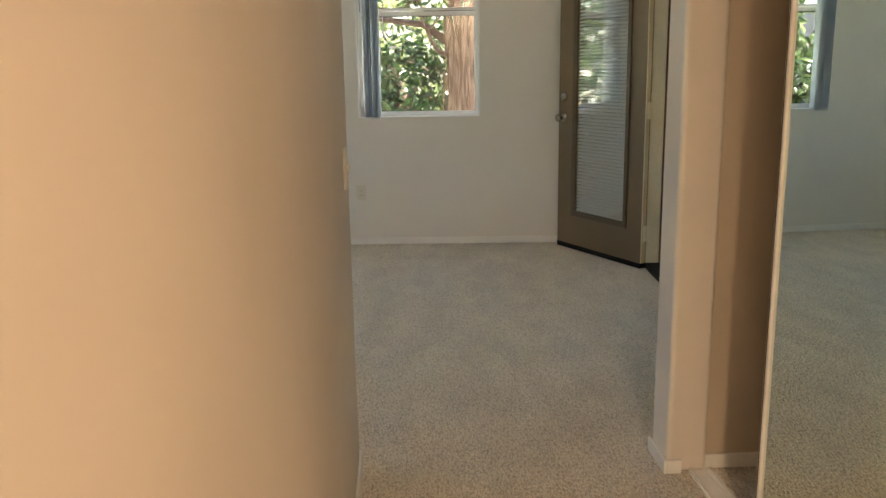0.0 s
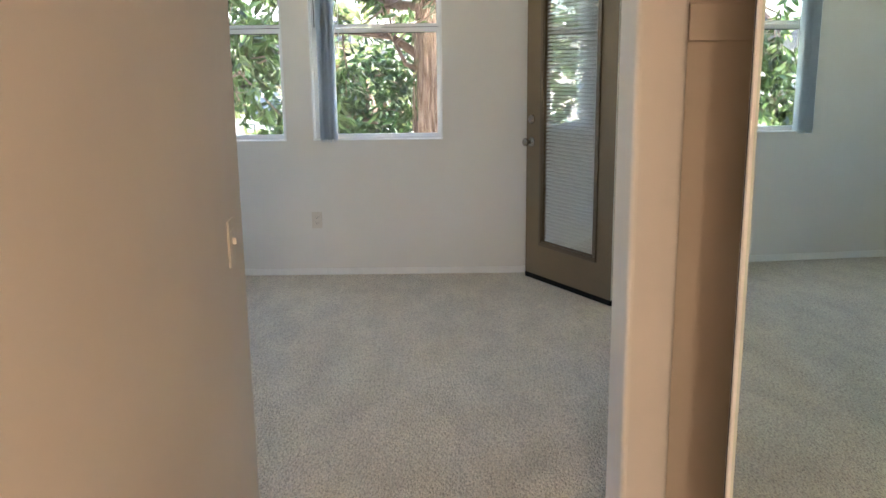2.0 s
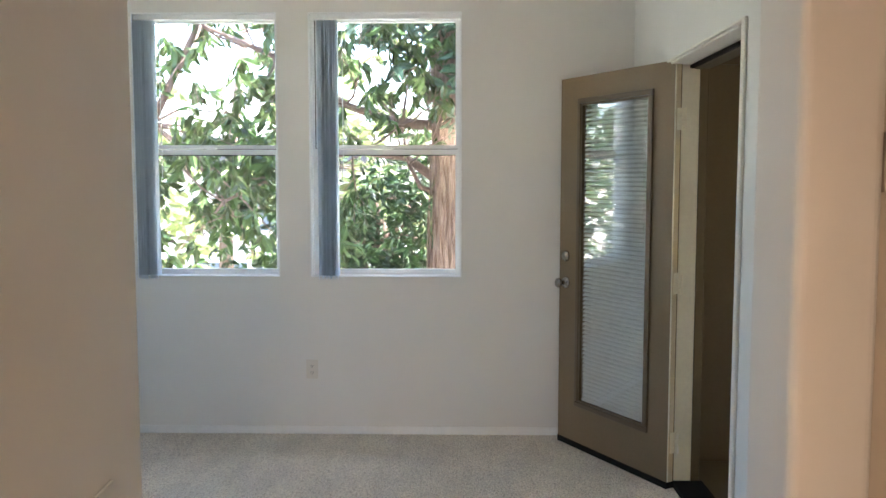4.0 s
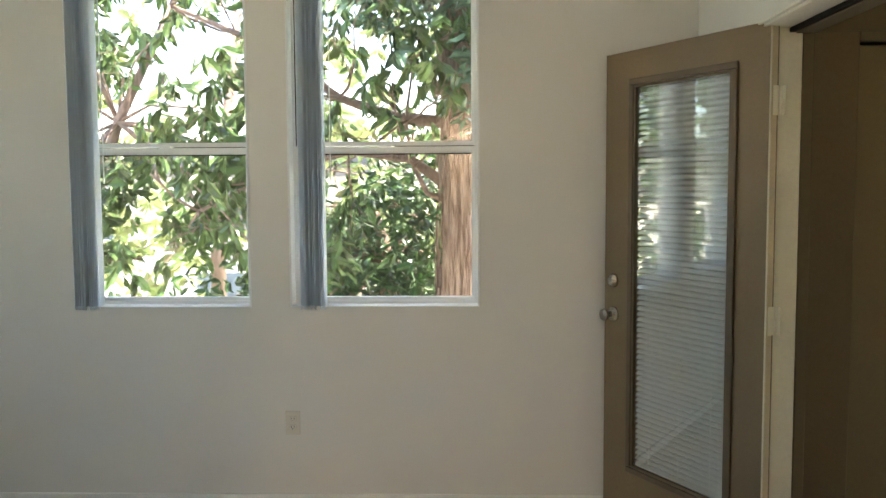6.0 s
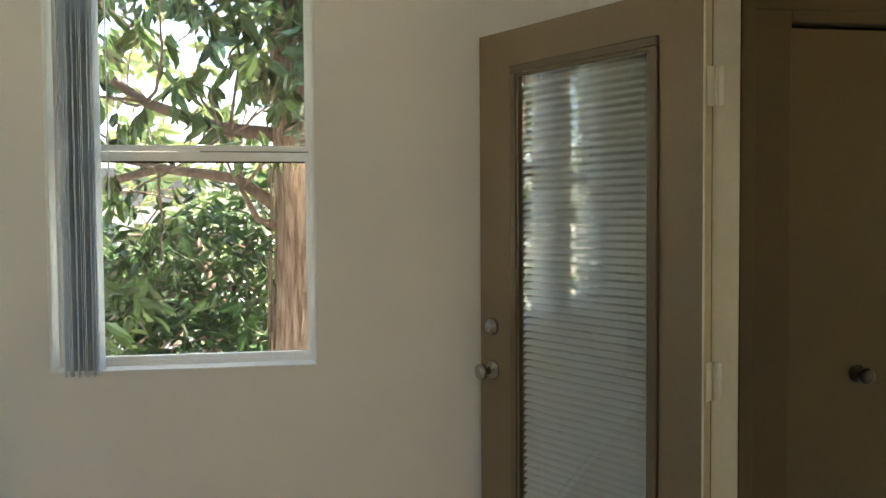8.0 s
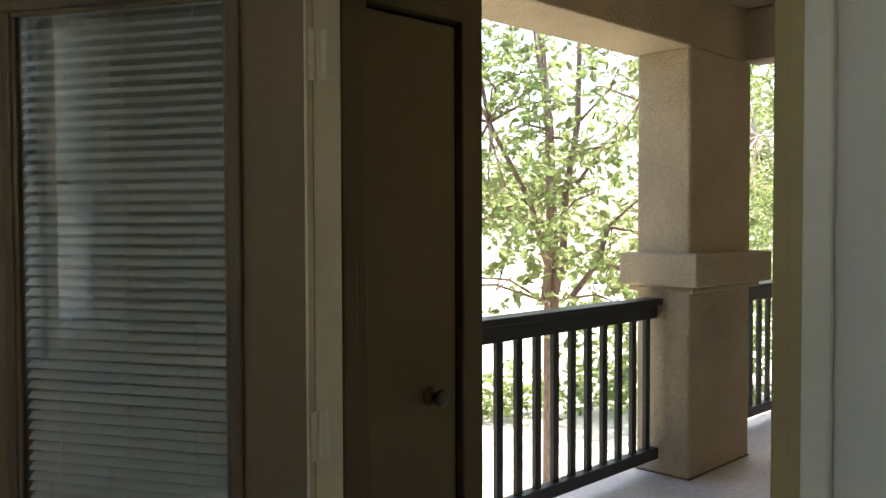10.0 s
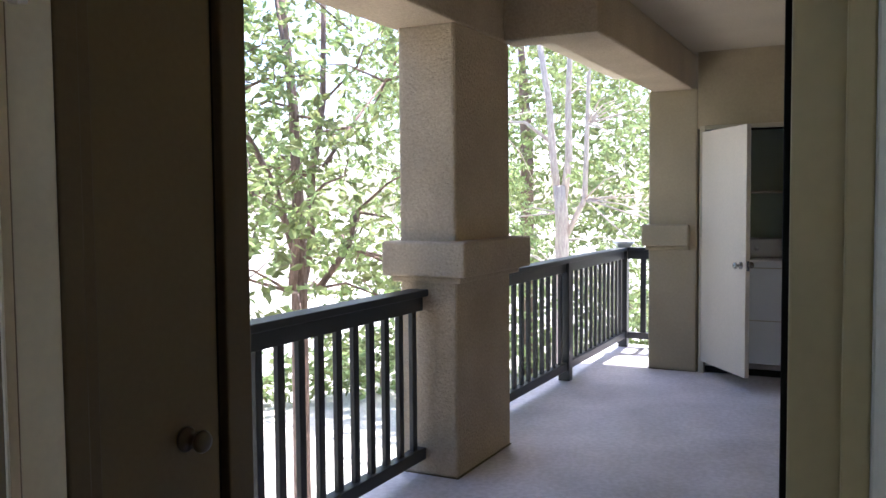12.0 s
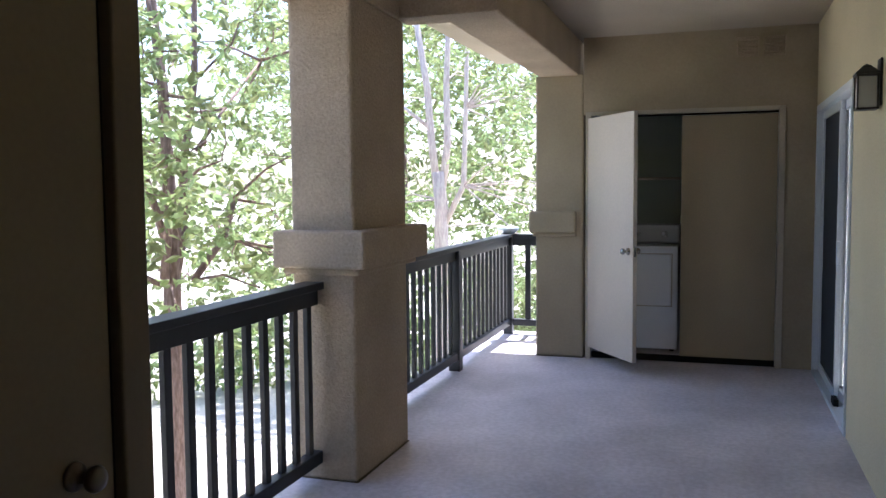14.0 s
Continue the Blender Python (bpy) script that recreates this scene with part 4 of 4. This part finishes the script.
for i in range(150):
    a, z, l = rnd.uniform(0, 2 * math.pi), rnd.uniform(0.0, 3.0), rnd.uniform(0.12, 0.5)
    w = rnd.uniform(0.008, 0.022)
    da, r0 = w / 0.17, 0.172
    q = []
    for j in range(4):
        zz = z - l * j / 3
        lift = 0.004 + 0.016 * (j / 3) ** 2 * rnd.random()
        aa = a + 0.05 * math.sin(j * 1.3 + i)
        k = 1 if j < 3 else 0.35
        q.append([bm.verts.new((TX + 0.012 * zz + math.cos(aa + s * da * k) * (r0 + lift + o), TY + 0.03 * math.cos(zz) + math.sin(aa + s * da * k) * (r0 + lift + o), zz)) for s in (-1, 1) for o in (0, 0.003)])
    for u, v in zip(q, q[1:]):
        bm.faces.new((u[0], u[2], v[2], v[0]))
        bm.faces.new((u[1], v[1], v[3], u[3]))
        bm.faces.new((u[0], v[0], v[1], u[1]))
        bm.faces.new((u[2], u[3], v[3], v[2]))
part("bark_strips", bm, "bark", bt, "loose peeling strips of bark", kind="stuff")
bm = bmesh.new()
ends = []
limbs = [([(TX - 0.1, TY, 1.50), (TX - 0.35, TY, 1.68), (TX - 0.8, TY - 0.05, 1.74), (TX - 1.3, TY - 0.1, 1.60), (TX - 1.9, TY - 0.2, 1.30)], [0.045, 0.035, 0.03, 0.022, 0.012]),
         ([(TX - 0.05, TY, 1.95), (TX - 0.45, TY - 0.1, 1.98), (TX - 0.85, TY - 0.2, 2.12), (TX - 1.4, TY - 0.3, 2.5), (TX - 2.0, TY - 0.4, 2.75)], [0.05, 0.045, 0.03, 0.025, 0.014]),
         ([(TX - 0.1, TY, 1.38), (TX - 0.22, TY - 0.05, 1.42), (TX - 0.32, TY - 0.05, 1.62), (TX - 0.38, TY - 0.1, 1.95), (TX - 0.3, TY - 0.2, 2.4)], [0.03, 0.022, 0.015, 0.012, 0.008]),
         ([(TX, TY, 2.6), (TX + 0.5, TY - 0.3, 3.1), (TX + 1.2, TY - 0.5, 3.4), (TX + 2, TY - 0.6, 3.5)], [0.06, 0.05, 0.03, 0.02]),
         ([(TX, TY, 3.2), (TX - 0.6, TY - 0.6, 3.7), (TX - 1.5, TY - 1.0, 3.9), (TX - 2.4, TY - 1.2, 3.7)], [0.06, 0.05, 0.03, 0.02])]
for p, r in limbs:
    tube(bm, p, r, 9)
    for q in p[2:]:
        for _ in range(3):
            branch(bm, rnd, q, (rnd.uniform(-1, 0.6), rnd.uniform(-0.8, 0.5), rnd.uniform(-0.5, 0.6)), rnd.uniform(0.5, 0.9), 0.012, 2, ends, 5)
part("limbs", bm, "bark2", bt, smooth=True)
r = np.random.default_rng(11)
ends = np.array(ends)
c1 = clumps(r, ends, (0.10, 0.10, 0.12), 2200)
leaf_mesh("crown", c1, r.uniform(0.10, 0.18, len(c1)), "leaf", bt, 3, droop=0.75, width=0.36)


def leafy(name, label, base, centres, spread, count, size, material, bark, seed, stems, droop=0.3, width=0.4, category="tree", twigs=True):
    t = thing(name, Matrix(), label, category)
    rnd = random.Random(seed)
    for i, (p, rr) in enumerate(stems):
        part("trunk" if i == 0 else "stem", tube(bmesh.new(), p, rr, 12, 0.05, rnd), bark, t, smooth=True)
    bm = bmesh.new()
    ends = []
    if twigs:
        for c in centres:
            q = min((Vector(v) for p, _ in stems for v in p), key=lambda v: (v - Vector(c)).length)
            dd = Vector(c) - q
            if dd.length < 3.0:
                mid = q + dd * 0.5 + Vector((rnd.uniform(-0.1, 0.1), rnd.uniform(-0.1, 0.1), 0.08))
                tube(bm, [q, mid, c], [0.016, 0.011, 0.006], 6)
            branch(bm, rnd, c, (rnd.uniform(-1, 1), rnd.uniform(-1, 1), rnd.uniform(-0.4, 0.8)), spread[0] * 1.6, 0.006, 1, ends, 4)
    if twigs:
        part("twig_mass", bm, bark, t, "thin branching twigs", kind="stuff", smooth=True)
    r = np.random.default_rng(seed)
    allc = np.array(list(centres) + ends[::2]) if ends else np.array(centres)
    pts = clumps(r, allc, spread, count)
    leaf_mesh("crown", pts, r.uniform(size * 0.6, size * 1.2, count), material, t, seed + 1, droop, width)
    return t


def scatter(seed, n, x, y, z, keep=None):
    r = random.Random(seed)
    out = []
    while len(out) < n:
        p = (r.uniform(*x), r.uniform(*y), r.uniform(*z))
        if keep is None or keep(p):
            out.append(p)
    return out


# more growth beyond the windows
leafy("leafy_tree", "tree with long green leaves hanging before the windows", None,
      scatter(1, 14, (-2.6, -0.35), (8.9, 10.2), (0.95, 1.8)) + scatter(3, 14, (-2.6, -0.3), (9.0, 10.2), (2.0, 3.3)), (0.16, 0.15, 0.13), 2600, 0.16, "leaf", "bark2", 21,
      [([(-2.9, 10.6, GZ), (-2.8, 10.5, -1), (-2.5, 10.2, 0.8), (-2.0, 10.0, 2.0), (-1.2, 9.8, 3.4)], [0.09, 0.08, 0.06, 0.04, 0.02])], 0.6, 0.40)
leafy("leafy_tree", "dense dark green shrub behind the big trunk", None,
      scatter(5, 34, (-0.9, 0.7), (9.9, 11.2), (-0.3, 1.25)), (0.22, 0.2, 0.2), 8500, 0.13, "leaf3", "bark2", 23,
      [([(0.1, 10.9, GZ), (0.15, 10.8, -1), (0.1, 10.6, 0.9), (0.0, 10.5, 1.3)], [0.10, 0.09, 0.07, 0.03])], 0.3, 0.34, "shrub")
leafy("leafy_tree", "green leafy branches high beside the trunk", None,
      scatter(7, 30, (-0.2, 1.6), (8.8, 9.5), (1.95, 3.4), lambda p: p[2] > 2.75 - p[0] * 0.9), (0.17, 0.15, 0.15), 2800, 0.15, "leaf5", "bark2", 27,
      [([(TX + 0.2, TY, 2.6), (TX + 0.1, TY - 0.3, 2.9), (TX, TY - 0.5, 3.3)], [0.03, 0.02, 0.01])], 0.2, 0.38)
leafy("background_tree", "pale green sunlit tree far beyond the windows", None,
      scatter(9, 60, (-7, 5), (14, 17), (-2, 5)), (0.5, 0.45, 0.4), 7500, 0.25, "leaf4", "bark2", 29,
      [([(-3, 16, GZ), (-3, 16, 1), (-2.5, 15.6, 4)], [0.14, 0.11, 0.05]), ([(2, 16, GZ), (2, 16, 1), (2.5, 15.6, 4)], [0.14, 0.11, 0.05])], 0.2, 0.5)

leafy("background_tree", "dense green trees some way off past the corner of the building", None,
      scatter(71, 70, (-13, -6), (9.5, 14), (-2.5, 4.5)), (0.55, 0.5, 0.45), 8000, 0.26, "leaf", "bark2", 73,
      [([(-9, 12, GZ), (-9, 12, 1), (-8.6, 11.8, 4)], [0.16, 0.12, 0.05]), ([(-11.5, 11, GZ), (-11.5, 11, 1), (-11.3, 10.8, 4)], [0.16, 0.12, 0.05])], 0.3, 0.42)

# the tree beyond the first railing
AX, AY = 7.1, 9.7
stems = [([(AX + 0.05, AY, GZ), (AX, AY, -1.0), (AX, AY, 0.6), (AX + 0.02, AY, 1.2), (AX + 0.1, AY + 0.1, 2.3), (AX + 0.0, AY + 0.2, 3.8)], [0.09, 0.075, 0.07, 0.055, 0.045, 0.03]),
         ([(AX + 0.02, AY, 0.7), (AX + 0.25, AY + 0.05, 1.1), (AX + 0.35, AY + 0.1, 1.7), (AX + 0.55, AY + 0.1, 2.4), (AX + 0.6, AY + 0.1, 3.8)], [0.05, 0.04, 0.035, 0.03, 0.02]),
         ([(AX, AY, 0.9), (AX - 0.3, AY, 1.6), (AX - 0.75, AY + 0.1, 2.3), (AX - 1.0, AY + 0.1, 3.2)], [0.035, 0.028, 0.022, 0.012]),
         ([(AX - 0.1, AY, 0.7), (AX - 0.12, AY - 0.1, 1.4), (AX - 0.15, AY - 0.1, 2.2), (AX - 0.3, AY, 3.4)], [0.04, 0.032, 0.026, 0.014]),
         ([(AX + 0.3, AY, 0.7), (AX + 0.55, AY - 0.15, 1.05), (AX + 0.62, AY - 0.2, 1.38)], [0.03, 0.028, 0.034]),
         ([(AX + 0.4, AY, 1.8), (AX + 1.0, AY + 0.1, 2.2), (AX + 1.5, AY, 2.7)], [0.02, 0.015, 0.01])]
leafy("balcony_tree", "many-stemmed tree with pinkish bark and light green leaves beyond the railing", None,
      scatter(31, 60, (AX - 1.7, AX + 1.7), (AY - 0.9, AY + 0.8), (0.5, 3.6)), (0.24, 0.2, 0.2), 7600, 0.095, "leaf2", "bark2", 33, stems, 0.15, 0.5)
# the pale tree beyond the second railing
BX, BY = 13.0, 9.35
stems = [([(BX, BY, GZ), (BX - 0.05, BY, -1.0), (BX + 0.05, BY, 0.4), (BX, BY - 0.02, 1.2), (BX - 0.05, BY, 1.7)], [0.15, 0.13, 0.11, 0.10, 0.085]),
         ([(BX, BY + 0.02, 1.3), (BX - 0.05, BY + 0.10, 2.1), (BX - 0.05, BY + 0.16, 2.9), (BX, BY + 0.42, 4.4)], [0.065, 0.055, 0.05, 0.04]),
         ([(BX, BY - 0.02, 1.3), (BX + 0.02, BY - 0.12, 2.1), (BX + 0.05, BY - 0.10, 3.0), (BX + 0.1, BY - 0.16, 4.6)], [0.06, 0.055, 0.045, 0.035]),
         ([(BX + 0.02, BY - 0.05, 0.9), (BX + 0.05, BY - 0.35, 1.5), (BX + 0.08, BY - 0.38, 2.6), (BX + 0.1, BY - 0.42, 4.2)], [0.045, 0.04, 0.035, 0.025]),
         ([(BX, BY + 0.1, 2.3), (BX, BY + 0.55, 2.65), (BX, BY + 1.1, 2.7)], [0.035, 0.025, 0.015])]
leafy("pale_tree", "tree with pale peeling bark and sunlit leaves beyond the far railing", None,
      scatter(41, 80, (BX - 1.5, BX + 3.0), (BY - 2.0, BY + 3.0), (-0.5, 4.6), lambda p: p[0] > BX + 0.3 or abs(p[1] - BY) > 0.7), (0.26, 0.24, 0.2), 15000, 0.115, "leaf2", "bark3", 43, stems, 0.3, 0.36)
leafy("background_tree", "wall of sunlit green trees in the distance", None,
      scatter(51, 150, (17, 24), (6.0, 16), (-2.5, 6.5)), (0.6, 0.6, 0.5), 26000, 0.20, "leaf4", "bark2", 53,
      [([(20, 9, GZ), (20, 9, 3), (20.5, 9.3, 6)], [0.2, 0.16, 0.06]), ([(21, 13, GZ), (21, 13, 3), (20.5, 13, 6)], [0.2, 0.16, 0.06])], 0.2, 0.45, twigs=False)
leafy("hedge", "low green hedge on the far side of the pale ground", None,
      [(7 + i * 0.32, 23 - i * 0.235 + 0.3 * math.sin(i), GZ + 0.4 + 0.35 * (i % 2)) for i in range(66)], (0.35, 0.4, 0.28), 9000, 0.20, "leaf2", "bark2", 61,
      [([(8 + i * 1.6, 22.3 - i * 1.17, GZ), (8 + i * 1.6, 22.3 - i * 1.17, GZ + 0.6)], [0.03, 0.02]) for i in range(12)], 0.1, 0.5, "hedge", twigs=False)

# buildings in the distance
def house(name, label, x0, x1, y0, y1, top, wins):
    h = thing(name, Matrix.Translation((x0, y0, GZ)), label, "house")
    W, D = x1 - x0, y1 - y0
    box_part("wall", (0, W, 0, D, 0, top), "facade", h)
    bm = bmesh.new()
    bx(bm, -0.4, W + 0.4, -0.4, D + 0.4, top, top + 0.25)
    bx(bm, 0.6, W - 0.6, 0.6, D - 0.6, top + 0.25, top + 0.9)
    part("roof", bm, "roof", h)
    for (a, z, w, hh) in wins:
        fr = bmesh.new()
        for b in ((a, a + w, -0.04, -0.002, z, z + 0.07), (a, a + w, -0.04, -0.002, z + hh - 0.07, z + hh), (a, a + 0.07, -0.04, -0.002, z + 0.07, z + hh - 0.07), (a + w - 0.07, a + w, -0.04, -0.002, z + 0.07, z + hh - 0.07)):
            bx(fr, *b)
        o = part("window", fr, "vinyl", h)
        box_part("pane", (a + 0.07, a + w - 0.07, -0.02, -0.003, z + 0.07, z + hh - 0.07), "farglass", o)


house("neighbour_house", "pale grey neighbouring building seen between the leaves", -14, -1.0, 24, 32, 4.6, [(2.0, 3.0, 1.6, 1.5), (5.2, 3.0, 1.2, 1.3), (9.0, 3.0, 1.6, 1.3), (3.0, 0.9, 1.4, 1.4), (8.0, 0.9, 1.4, 1.4)])
